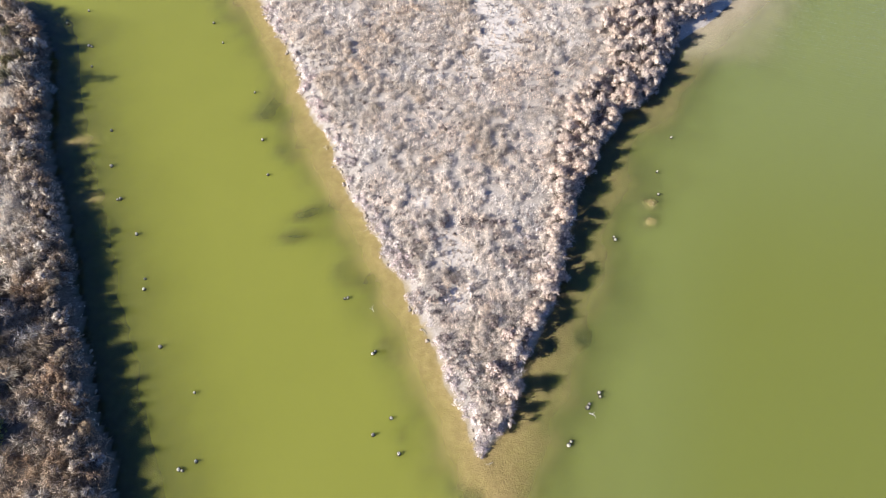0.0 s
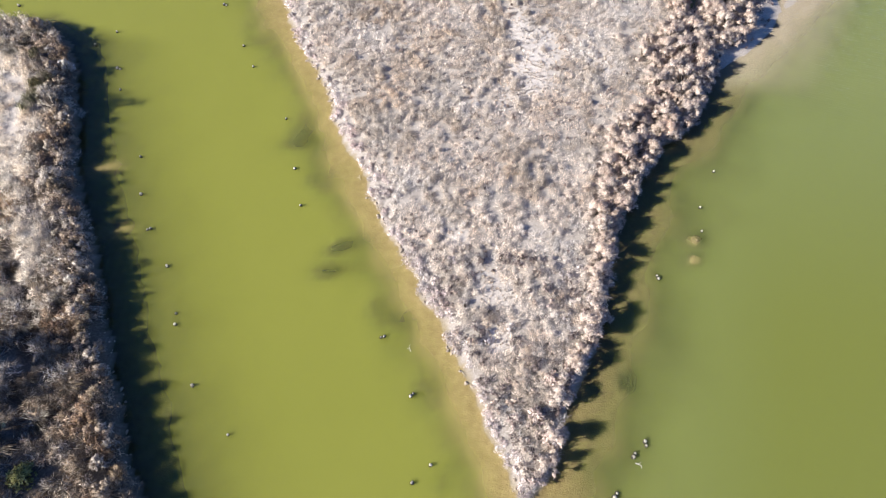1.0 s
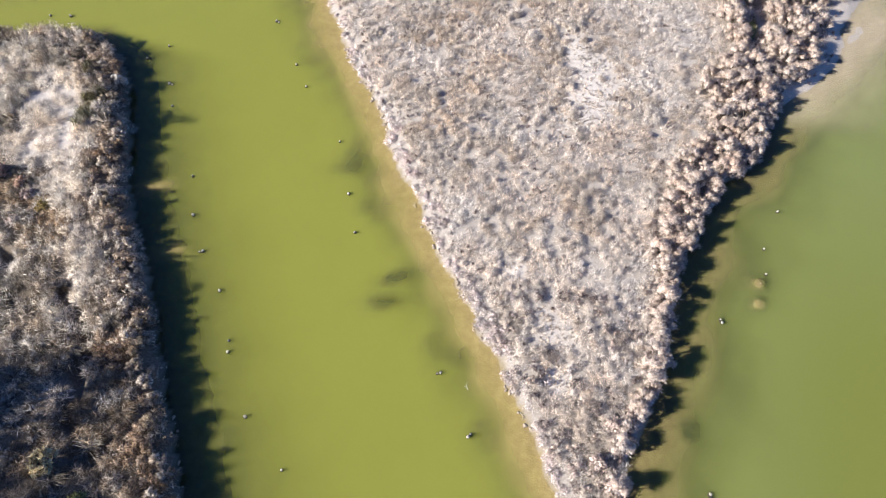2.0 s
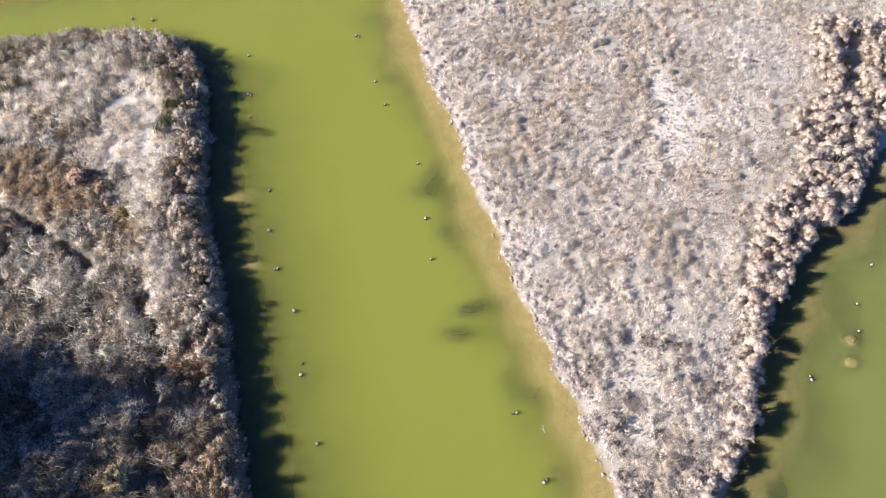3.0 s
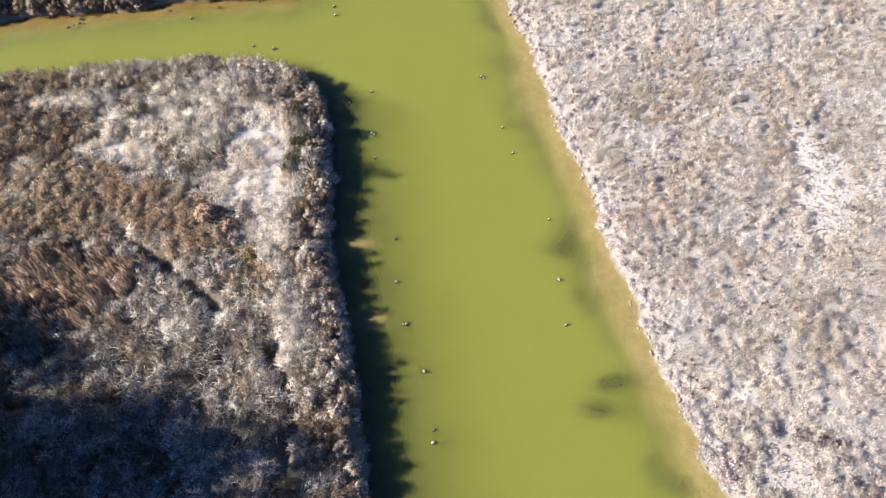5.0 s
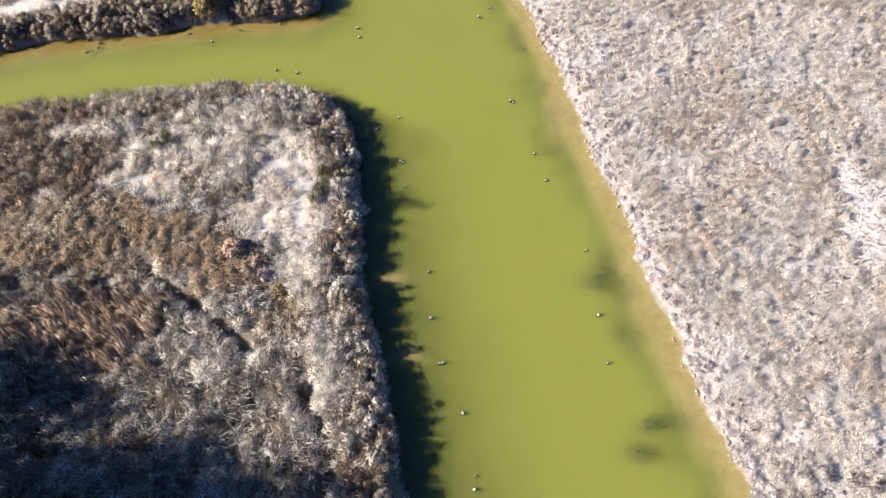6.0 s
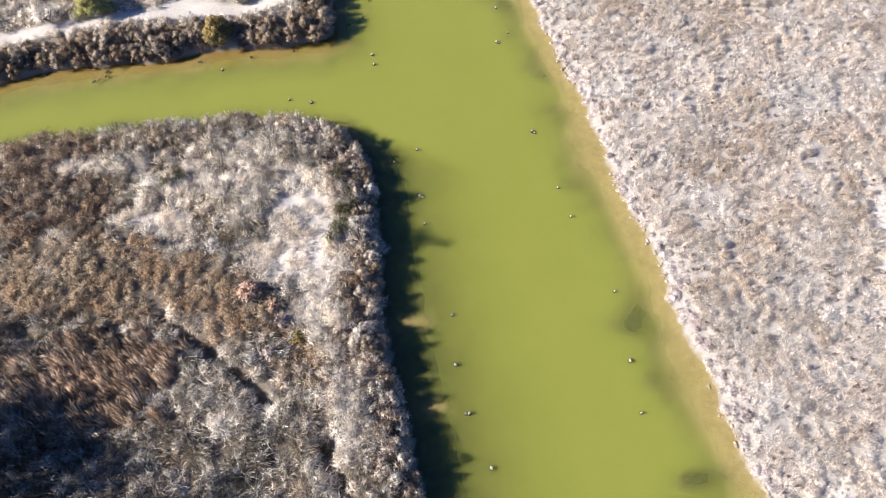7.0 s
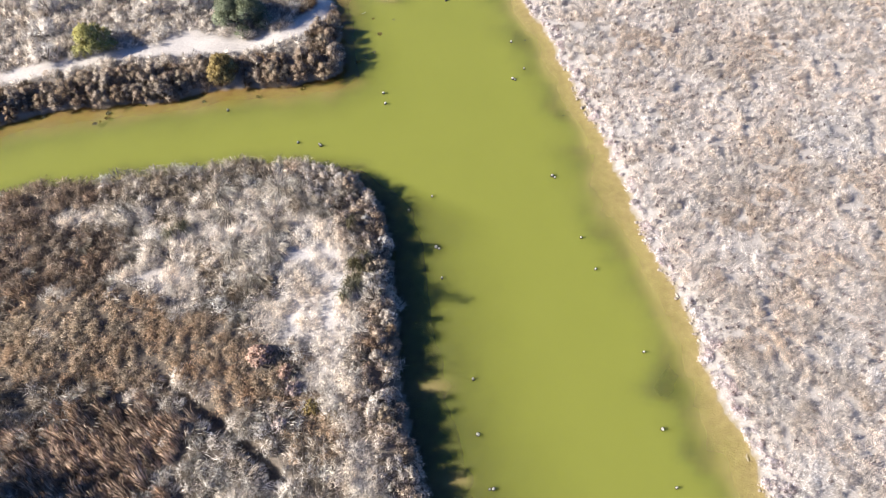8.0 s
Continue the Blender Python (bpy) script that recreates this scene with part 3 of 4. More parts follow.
sward("seablite", "dusky purple-brown seablite tufts in the pale marsh", DUSKY, x[dusk], y[dusk], 0.05 + 0.15 * rng.uniform(0, 1, dusk.sum()) ** 2, rng.uniform(0.18, 0.4, dusk.sum()), 60, 0.025, wind=(0.1, 0.1), fluff=0.12)
s = keep & rim
sward("glasswort", "pinkish white low glasswort mat along the waterline", PINK_MAT, x[s], y[s], 0.2 + 0.18 * rng.uniform(0, 1, s.sum()), tall[s] * 1.1, 120, 0.028, fluff=0.1, spread_tone=0.2)
x, y = scatter(-30, 34, 6, 74, 20.0)
s = (salt_flat(x, y) > 0.2) & (shores(x, y)[0] > 0.3) & in_reach(x, y)
sward("seedling_tuft", "tiny dry tufts dotted over bare salt sand", DRAB_GRASS, x[s], y[s], rng.uniform(0.05, 0.12, s.sum()), rng.uniform(0.06, 0.16, s.sum()), 11, 0.035, fluff=0.1, spread_tone=0.25)

# the reed island
x, y = scatter(-70, -10, -7, 46, 5.0)
x, y = x[in_reach(x, y)], y[in_reach(x, y)]
d = shores(x, y)[1]
x, y, d = x[d > 0.02], y[d > 0.02], d[d > 0.02]
straw, scrub, tawny = straw_patch(x, y), scrub_patch(x, y), tawny_patch(x, y)
wet = np.minimum(line_distance(x, y, DITCH), line_distance(x, y, DITCH_SOUTH))
lump, chance = np.clip(0.5 + 0.5 * grain(x, y, 1.5, 31) + 0.25 * grain(x, y, 0.7, 32), 0, 1), rng.uniform(0, 1, len(x))
notch = np.minimum(line_distance(x, y, NOTCHES[0]), line_distance(x, y, NOTCHES[1]))
dry = (wet > 0.4 + 0.12 * grain(x, y, 0.9, 36)) & (np.hypot(x + 25.3, y - 10.9) > 1.0) & (np.hypot(x + 23.3, y - 8.9) > 0.9) & (np.hypot(x + 35.3, y - 28.9) > 0.8)
is_straw = dry & (straw > 0.11 + 0.16 * chance)
is_straw |= dry & (line_distance(x, y, DITCH) < 0.85) & (x + 0.55 * y > -40.2 + 0.55 * 26.4) & (chance < 0.5)
is_tawny = dry & ~is_straw & (tawny > 0.2 + 0.6 * chance)
is_scrub = dry & (wet > 0.75) & ~is_straw & ~is_tawny & (scrub > 0.15 + 0.7 * chance)
green = blob(x, y, -32.3, 38.9, 0.7, 1.2) + 0.8 * blob(x, y, -31.4, 35.4, 0.6, 1.3) + 0.6 * blob(x, y, -32.2, 34.0, 0.6, 0.6) + 0.7 * blob(x, y, -44.0, 36.2, 1.0, 0.5)
is_green = dry & (green > 0.25 + 0.9 * chance)
is_bank = dry & ~is_green & (d < 2.4 + 0.9 * grain(x, y, 2.2, 33)) & (x > -36.0 + 0.3 * (43 - y) - 3) & ~is_straw
is_straw &= ~is_green
is_reed = dry & ~(is_straw | is_tawny | is_scrub | is_green | is_bank)
edge = np.exp(-d / 1.6)
tall = (0.25 + 0.80 * lump * (1 - edge) + np.where(x > -35.5, 1.0, 1.25) * edge) * (1 - 0.45 * np.clip(straw * 2, 0, 1)) * rng.uniform(0.75, 1.25, len(x))
tall = tall * (0.4 + 0.6 * step(0.15, 0.5, notch)) * (1 - 0.5 * straw_patch(x + 1.0, y + 0.35))
brown_south = rng.uniform(0, 1, len(x)) < 0.7 * step(26, 14, y)
s = np.flatnonzero(is_bank & brown_south)
sward("brown_bank_shrubs", "dark brown dry shrubs on the island edge", BROWN_REED, x[s], y[s], 0.2 + 0.22 * rng.uniform(0, 1, len(s)), tall[s] * rng.uniform(0.55, 1.1, len(s)), 150, 0.03, fluff=0.17, spread_tone=0.28)
s = np.flatnonzero(is_bank & ~brown_south)
sward("bank_shrubs", "speckled brown and cream dry shrubs on the island edge", SPECKLED, x[s], y[s], 0.2 + 0.22 * rng.uniform(0, 1, len(s)), tall[s] * rng.uniform(0.55, 1.1, len(s)), 150, 0.03, fluff=0.17, spread_tone=0.28)
kept, kind = is_reed & (chance < 0.62 + 0.8 * lump), rng.uniform(0, 1, len(x))
tan = 1.3 * blob(x, y, -54.0, 35.0, 5.5, 4.5, -20) + 0.7 * blob(x, y, -49.5, 32.0, 3.0, 2.0) + 0.4 * grain(x, y, 1.6, 34) > 0.45
pale = kept & ~tan & (0.62 * blob(x, y, -39.5, 36.9, 7.5, 3.6, 8) + 0.8 * blob(x, y, -33.0, 32.0, 2.6, 4.0, -15) + 0.6 * blob(x, y, -28.3, 23.0, 1.8, 6.0, 22) + 0.25 * grain(x, y, 1.2, 35) > 0.15 + 0.4 * chance)
s = pale
sward("bleached_reeds", "bleached pale reeds in loose tussocks", STRAW, x[s], y[s], 0.4 + 0.3 * rng.uniform(0, 1, s.sum()), tall[s] * 0.75, 170, 0.022, wind=(0.1, 0.08), fluff=0.32, spread_tone=0.2, level=1.08)
kept &= ~pale
s = kept & brown_south & (y < 22) & (kind < 0.75) & (x > -27.5)
sward("dark_reeds", "dark grey-brown reeds in the south of the island", BROWN_REED, x[s], y[s], 0.35 + 0.3 * rng.uniform(0, 1, s.sum()), tall[s] * 0.9, 130, 0.024, wind=(0.1, 0.1), fluff=0.28, spread_tone=0.26)
kept &= ~s
s = kept & ~tan & (kind < 0.5)
sward("reed_bed", "dense grey-brown dry reeds on the island bank", GREY_REED, x[s], y[s], 0.4 + 0.35 * rng.uniform(0, 1, s.sum()), tall[s], 74, 0.025, 0.9, (0.06, 0.05), spread_tone=0.24, level=1.06)
s = kept & ~tan & (kind >= 0.5)
sward("sedge", "fluffy pale grey dead sedge between the reeds", GREY_REED, x[s], y[s], 0.26 + 0.28 * rng.uniform(0, 1, s.sum()), tall[s] * 0.8, 100, 0.028, wind=(0.1, 0.1), fluff=0.3, spread_tone=0.24, level=1.06)
s = kept & tan
sward("brown_reeds", "dark brown dry reeds on the island's northern end", DARK_REED, x[s], y[s], 0.3 + 0.3 * rng.uniform(0, 1, s.sum()), tall[s] * 0.85, 140, 0.026, wind=(0.1, 0.1), fluff=0.24, spread_tone=0.26)
s = is_straw & (chance < 0.85 - 0.4 * step(0.75, 1.0, straw))
sward("straw", "flattened bleached white straw between reeds", STRAW, x[s], y[s], np.full(s.sum(), 0.5), 0.08 + 0.2 * lump[s], 120, 0.026, wind=(0.4, 0.35), fluff=0.3, bulge=0.5, spread_tone=0.14, level=1.08)
s = np.repeat(np.flatnonzero(is_scrub), 2)
bx, by = x[s] + rng.normal(0, 0.25, len(s)), y[s] + rng.normal(0, 0.25, len(s))
sward("brown_scrub", "low olive-brown heathy scrub on the island", BROWN_SCRUB, bx, by, 0.28 + 0.22 * rng.uniform(0, 1, len(s)), 0.15 + 0.35 * lump[s] * rng.uniform(0.5, 1.3, len(s)), 110, 0.027, wind=(0.15, 0.1), fluff=0.17, bulge=0.8, spread_tone=0.26, level=1.15)
s = np.repeat(np.flatnonzero(is_tawny), 2)
bx, by = x[s] + rng.normal(0, 0.3, len(s)), y[s] + rng.normal(0, 0.3, len(s))
sward("tawny_reeds", "tall tawny reeds leaning with the wind", TAWNY_REED, bx, by, np.full(len(s), 0.6), (0.8 + 0.7 * lump[s]) * rng.uniform(0.7, 1.25, len(s)), 70, 0.024, 0.25, (-0.9, 0.5), spread_tone=0.3, level=0.95)
s = is_green
sward("rushes", "dark olive rushes at the island edge", OLIVE, x[s], y[s], np.full(s.sum(), 0.4), 1.0 + 0.4 * lump[s], 130, 0.026, 0.9, level=1.35)

# the far bank
x, y = scatter(-74, -36, 38, 66, 6.0)
s = (y < 64.5 + 0.17 * (x + 36)) & (y > 36 - 0.5 * (x + 60))
x, y = x[s], y[s]
d = shores(x, y)[2]
x, y, d = x[d > 0.02], y[d > 0.02], d[d > 0.02]
track, bare = sandy_track(x, y)
chance, lump = rng.uniform(0, 1, len(x)), 0.5 + 0.5 * grain(x, y, 1.5, 41)
open_ground = (track > 0.3) | (bare > 0.45 + 0.6 * chance)
front = ~open_ground & (d < 2.6)
s = front & (chance < 0.3)
sward("bank_reeds", "brown-grey reeds along the far bank", BROWN_REED, x[s], y[s], np.full(s.sum(), 0.4), 0.5 + 0.6 * lump[s], 110, 0.028, 0.9, spread_tone=0.24)
s = front & (chance >= 0.3) & (chance < 0.75)
sward("bank_brush", "clumpy brown dry brush along the far bank", BROWN_REED, x[s], y[s], rng.uniform(0.25, 0.45, s.sum()), (0.35 + 0.5 * lump[s]) * rng.uniform(0.6, 1.2, s.sum()), 130, 0.028, fluff=0.24, spread_tone=0.24)
s = ~open_ground & ~front & (chance < 0.55)
sward("bank_straw", "pale bleached grass behind the footpath", STRAW, x[s], y[s], np.full(s.sum(), 0.4), 0.25 + 0.5 * lump[s], 58, 0.034, wind=(0.2, 0.2), fluff=0.3, spread_tone=0.22)
s = ~open_ground & ~front & (chance >= 0.55)
sward("bank_scrub", "grey-brown scrub behind the footpath", GREY_REED, x[s], y[s], np.full(s.sum(), 0.4), 0.25 + 0.6 * lump[s], 62, 0.034, fluff=0.24, spread_tone=0.24)


# ---- shrubs and trees ----
def part(name, me, parent, label=""):
    ob = new(name, me)
    ob.parent = parent
    return tagged(ob, label)


def limb_mesh(name, limbs, mat, sides=5):
    """Tapered limbs, each from a foot to an end with two radii, as one mesh."""
    verts, faces = [], []
    for foot, end, r0, r1 in limbs:
        foot, end = np.array(foot, float), np.array(end, float)
        way = (end - foot) / (np.linalg.norm(end - foot) + 1e-9)
        p = np.cross(way, (0.3, 0.9, 0.2))
        p /= np.linalg.norm(p)
        q, k = np.cross(way, p), len(verts)
        for c, r in ((foot, r0), (end, r1)):
            verts += [c + r * (math.cos(a) * p + math.sin(a) * q) for a in np.linspace(0, 2 * np.pi, sides, False)]
        faces += [(k + i, k + (i + 1) % sides, k + sides + (i + 1) % sides, k + sides + i) for i in range(sides)]
    return mesh_of(name, np.array(verts), np.array(faces), mat)


def heart_form():
    """Corners and triangles of a round form."""
    bm = bmesh.new()
    bmesh.ops.create_icosphere(bm, subdivisions=1, radius=1)
    way, heart = np.array([v.co for v in bm.verts]), np.array([[v.index for v in f.verts] for f in bm.faces])
    bm.free()
    return way, heart


def crown_mesh(name, mat, clumps, leaves, leaf, width, dense=False):
    """Leaves that stand out from clumps (x, y, z, radius): an uneven crown with gaps; dense: each clump has a lumpy heart of close twigs."""
    vs, fs, ns, tones, k, puff = [], [], [], [], 0, heart_form() if dense else None
    for cx, cy, cz, r in clumps:
        n = max(12, int(leaves * r * r))
        sprigs = max(4, n // 7)
        pick = rng.integers(0, sprigs, n)
        o = rng.normal(size=(sprigs, 3))[pick]
        o[:, 2] = np.abs(o[:, 2]) * 1.1 - 0.25
        o = unit(unit(o) + rng.normal(0, 0.16, (n, 3)))
        base = np.array((cx, cy, cz)) + o * (r * rng.uniform(0.45, 0.95, n))[:, None]
        way = unit(o * 0.6 + rng.normal(0, 0.45, (sprigs, 3))[pick] + rng.normal(0, 0.4, (n, 3)))
        v, f, nm = blades(base, way, leaf * rng.uniform(0.6, 1.4, n), width * rng.uniform(0.7, 1.3, n), unit(o + (0, 0, 0.8 if dense else 0.45)), 0.1)
        tones.append(np.repeat(np.clip(rng.uniform(0.8, 1.15) * (1 + 0.1 * rng.normal(size=sprigs)[pick]), 0.5, 1.3), 3))
        vs.append(v), fs.append(f + k), ns.append(nm)
        k += len(v)
        if dense:
            way, heart = puff
            size = r * 0.54 * (1 + 0.24 * rng.normal(size=(len(way), 1)))
            vs.append(np.array((cx, cy, cz)) + way * size), fs.append(heart + k), ns.append(unit(way + rng.normal(0, 0.15, way.shape) + (0, 0, 0.5)))
            tones.append(rng.uniform(0.8, 1.05, len(way)))
            k += len(way)
    return mesh_of(name, np.concatenate(vs), np.concatenate(fs), mat, np.concatenate(ns), np.concatenate(tones))


def shrub(name, mat, spread_m, tall, clump_count, leaves, leaf, width, label, category, dense=False):
    """A low shrub: stems from one foot, and a crown of leafy clumps."""
    root = tagged(new(name), label, category)
    clumps, limbs = [], []
    for i in range(clump_count):
        a, u = rng.uniform(0, 6.28), math.sqrt(rng.uniform(0, 1))
        cx, cy = math.cos(a) * u * spread_m * 0.75, math.sin(a) * u * spread_m * 0.75
        r = spread_m * rng.uniform(0.26, 0.42)
        cz = max(0.08, tall * (1 - 0.65 * u * u) * rng.uniform(0.75, 1.05) - r * 0.7)
        clumps.append((cx, cy, cz, r))
        limbs.append(((cx * 0.1, cy * 0.1, -0.05), (cx, cy, cz), 0.03 * tall, 0.012 * tall))
    part("stem", limb_mesh("stem", limbs, BARK), root)
    part("crown", crown_mesh("crown", mat, clumps, leaves, leaf, width, dense), root)
    return root


def plant_copies(kinds, places, group, size=(0.8, 1.25), again=False):
    """Copies of some kinds of plant at places on the land; the first ones stand there themselves."""
    for i, (px, py) in enumerate(places):
        z = float(height(np.array([px]), np.array([py]))[0])
        k = rng.uniform(*size)
        m = pose(px, py, max(z, 0) - 0.02, 0, 0, rng.uniform(0, 360)) @ Matrix.Diagonal((k, k, k * rng.uniform(0.85, 1.15), 1))
        ob = kinds[i] if i < len(kinds) and not again else copy_thing(kinds[i % len(kinds)], m)
        ob.matrix_basis = m
        tagged(ob, group=group)


rng = np.random.default_rng(11)
# cream shrubs that crowd the marsh's eastern shore
cream = [shrub("marsh_shrub", CREAM_SHRUB, 0.72, 1.15, 13, 2100, 0.12, 0.028, "puffy cream-pink dry shrub on the marsh shore", "shrub", True) for _ in range(5)]
cream_edge = [shrub("marsh_shrub", CREAM_SHRUB, 0.55, 0.8, 11, 2300, 0.12, 0.028, "tall cream-pink dry shrub overhanging the water edge", "shrub", True) for _ in range(4)]
cx, cy = scatter(0, 32, 7, 66, 3.2)
d = shores(cx, cy)[0]
belt = 0.9 + 2.6 * step(20, 32, cy) + 2.4 * step(35, 44, cy)
s = (d > np.where((cx > 17.2) & (cy > 37), 1.3, 0.3)) & (blob(cx, cy, 16.75, 47.0, 1.1, 3.2, -11) < 0.35) & (cx > 2 + (cy - 8) * 0.12) & (d < belt + 0.6 * grain(cx, cy, 2.5, 51)) & in_reach(cx, cy)
pts, chosen = np.stack([cx[s], cy[s]], -1), []
for p in pts:
    if all((p[0] - q[0]) ** 2 + (p[1] - q[1]) ** 2 > 0.64 ** 2 for q in chosen):
        chosen.append(p)
ex, ey = scatter(0, 26, 8, 50, 9.0)
de = shores(ex, ey)[0]
s = (de > 0.3) & (de < 0.85) & ((ex < 17.2) | (ey < 37) | (ex < 13.2 + 0.09 * ey)) & ((blob(ex, ey, 16.75, 47.0, 1.3, 3.4, -11) < 0.3) | (ex < 16.6 + 0.19 * (ey - 47.0))) & (blob(ex, ey, 18.7, 44.9, 1.0, 2.2, -58) < 0.3) & (ex > 2.2 + (ey - 8) * 0.12)
edge_row = []
for p in np.stack([ex[s], ey[s]], -1):
    if all((p[0] - q[0]) ** 2 + (p[1] - q[1]) ** 2 > 0.5 ** 2 for q in edge_row):
        edge_row.append(p)
north = [p for p in edge_row if p[1] > 25]
plant_copies(cream_edge, north, "cream shrubs of the marsh edge", (0.95, 1.25))
dusky_edge = [shrub("marsh_shrub", m, 0.5, 0.7, 11, 2600, 0.09, 0.026, label, "shrub") for m, label in ((PINK_MAT, "pinkish white dry shrub at the water edge"), (PINK_SHRUB, "dusky pink dry shrub at the water edge"), (PINK_MAT, "pinkish white dry shrub at the water edge"), (DUSKY, "dusky purple-brown shrub at the water edge"))]
plant_copies(dusky_edge, [p for p in edge_row if p[1] <= 25], "dusky shrubs of the marsh edge", (0.75, 1.15))
chosen = sorted(chosen, key=lambda p: p[1])[:320] + [(15.35 + 0.15 * k, 44.4 + 0.75 * k) for k in range(8)]
plant_copies(cream, chosen, "cream shrubs of the marsh shore", (0.8, 1.4))

# red, amber and green bushes
for (px, py, spread_m, tall, mat, name, label) in [
    (-35.3, 28.9, 0.85, 0.9, RED_SHRUB, "red_shrub", "rust-red dry shrub among brown scrub"),
    (-33.6, 28.3, 0.6, 0.6, RED_SHRUB, "red_shrub", "small rust-red dry shrub among brown scrub"),
    (-33.0, 27.5, 0.5, 0.5, PINK_SHRUB, "pink_shrub", "small dusky pink dry shrub in brown scrub"),
    (-33.0, 25.5, 0.55, 0.5, PINK_SHRUB, "pink_shrub", "small dusky pink dry shrub in brown scrub"),
    (-38.2, 24.3, 0.7, 0.6, TAWNY_REED, "tawny_shrub", "tawny pink dry shrub beside the ditch"),
    (-31.6, 26.7, 0.5, 0.5, AMBER_LEAF, "amber_shrub", "small olive-yellow shrub in brown scrub"),
    (-25.3, 10.9, 0.85, 1.6, GOLD_LEAF, "golden_shrub", "golden-yellow dry shrub among grey reeds"),
    (-23.3, 8.9, 0.8, 0.7, YELLOW_LEAF, "green_tuft", "pale yellow-green leafy tuft on the island edge"),
    (2.7, 12.8, 0.55, 0.75, PINK_SHRUB, "pink_shrub", "dusky pink dry shrub on the marsh tip"),
    (3.3, 11.7, 0.5, 0.7, PINK_SHRUB, "pink_shrub", "dusky pink dry shrub on the marsh tip"),
    (3.7, 14.8, 0.5, 0.7, PINK_SHRUB, "pink_shrub", "dusky pink dry shrub on the marsh tip"),
    (-57.2, 51.6, 1.75, 2.2, YELLOW_LEAF, "evergreen_bush", "bright yellow-green leafy bush behind the footpath"),
    (-46.3, 50.7, 1.45, 1.8, AMBER_LEAF, "amber_bush", "amber-green leafy bush on the far bank edge"),
    (-46.7, 56.4, 2.4, 2.9, GREEN_LEAF, "evergreen_bush", "large dark green leafy bush behind the footpath"),
]:
    ob = shrub(name, mat, spread_m, tall, 30, 800, 0.12, 0.08, label, "bush")
    ob.matrix_basis = pose(px, py, float(height(np.array([px]), np.array([py]))[0]), 0, 0, rng.uniform(0, 360))


def along(line, count, jitter, inset=0.0):
    """Places strewn along a line."""
    p = np.array(line)
    seg = np.hypot(*np.diff(p, axis=0).T)
    at = np.sort(rng.uniform(0, seg.sum(), count))
    cum = np.concatenate([[0], np.cumsum(seg)])
    x, y = np.interp(at, cum, p[:, 0]), np.interp(at, cum, p[:, 1])
    return x + rng.normal(0, jitter, count) + inset, y + rng.normal(0, jitter, count)


def shore_row(line, gap, least, most, keep):
    """Places beside a shore, at least a gap apart."""
    px, py = along(line, 1500, 0.8)
    dist, placed = keep(px, py), []
    for p, q in zip(np.stack([px, py], -1), dist):
        if least < q < most and all((p[0] - o[0]) ** 2 + (p[1] - o[1]) ** 2 > gap * gap for o in placed):
            placed.append(p)
    return placed


# bushes that crowd the island's shore and the far bank
edge_kinds = [shrub("shore_bush", m, 0.5, 0.95, 12, 3400, 0.12, 0.03, "rounded brown and cream dry bush on the island shore", "bush") for m in (SPECKLED, BROWN_REED, BROWN_SCRUB, SPECKLED, GREY_REED)]
row = [p for p in shore_row(REEDS[:9], 0.75, 0.25, 1.3, lambda x, y: shores(x, y)[1]) if min(line_distance(np.array([p[0]]), np.array([p[1]]), n)[0] for n in NOTCHES) > 0.45]
plant_copies(edge_kinds, row, "bushes on the island shore", (0.7, 1.2))
bank_kinds = [shrub("bank_bush", m, 0.75, 1.25, 15, 1900, 0.17, 0.03, "rounded brown dry bush on the far bank", "bush") for m in (BROWN_REED, BROWN_SCRUB, BROWN_REED, DARK_REED)]
row = [p for p in shore_row(BANK[:8], 0.8, 0.2, 2.1, lambda x, y: shores(x, y)[2]) if math.hypot(p[0] + 46.3, p[1] - 50.7) > 1.5 and sandy_track(np.array([p[0]]), np.array([p[1]]))[0][0] < 0.1]
plant_copies(bank_kinds, row, "bushes on the far bank", (0.75, 1.15))
tall_bush = shrub("tall_bush", GREY_REED, 0.75, 1.9, 14, 420, 0.2, 0.03, "tall sparse leafless bush on the island shore", "bush")
plant_copies([tall_bush], [(-30.2, 34.6), (-29.9, 33.9)], "tall bushes on the island shore", (0.95, 1.1))

# low shrubs on the marsh tip
tip_kinds = [shrub("tip_shrub", m, 0.42, 0.55, 9, 2800, 0.07, 0.03, label, "shrub") for m, label in (
    (CREAM_SHRUB, "low cream-pink dry shrub on the marsh tip"), (DUSKY, "low dusky purple-brown shrub on the marsh tip"), (PINK_MAT, "low pinkish white shrub on the marsh tip"), (DUSKY, "low dusky purple-brown shrub on the marsh tip"), (CREAM_SHRUB, "low cream-pink dry shrub on the marsh tip"), (PINK_SHRUB, "low dusky pink shrub on the marsh tip"))]
tx, ty = scatter(-3, 8, 8, 24, 4.0)
dt, tip_places = shores(tx, ty)[0], []
for p, q, bare_here in zip(np.stack([tx, ty], -1), dt, salt_flat(tx, ty)):
    if 0.35 < q and bare_here < 0.35 and rng.uniform() < 1.1 - (p[1] - 8) / 16 and all((p[0] - o[0]) ** 2 + (p[1] - o[1]) ** 2 > 0.4 for o in tip_places):
        tip_places.append(p)
plant_copies(tip_kinds, tip_places, "low shrubs on the marsh tip", (0.7, 1.25))

# bare pale bushes behind the path
bare_kinds = [shrub("bleached_bush", STRAW, 1.2, 1.5, 16, 330, 0.3, 0.03, "bleached leafless bush behind the footpath", "bush") for _ in range(2)]
plant_copies(bare_kinds, [(-54.6, 56.2), (-61.8, 52.0), (-51.5, 57.5), (-63.5, 55.0), (-58.5, 57.0), (-60.5, 49.9)], "bleached bushes behind the footpath", (0.8, 1.3))


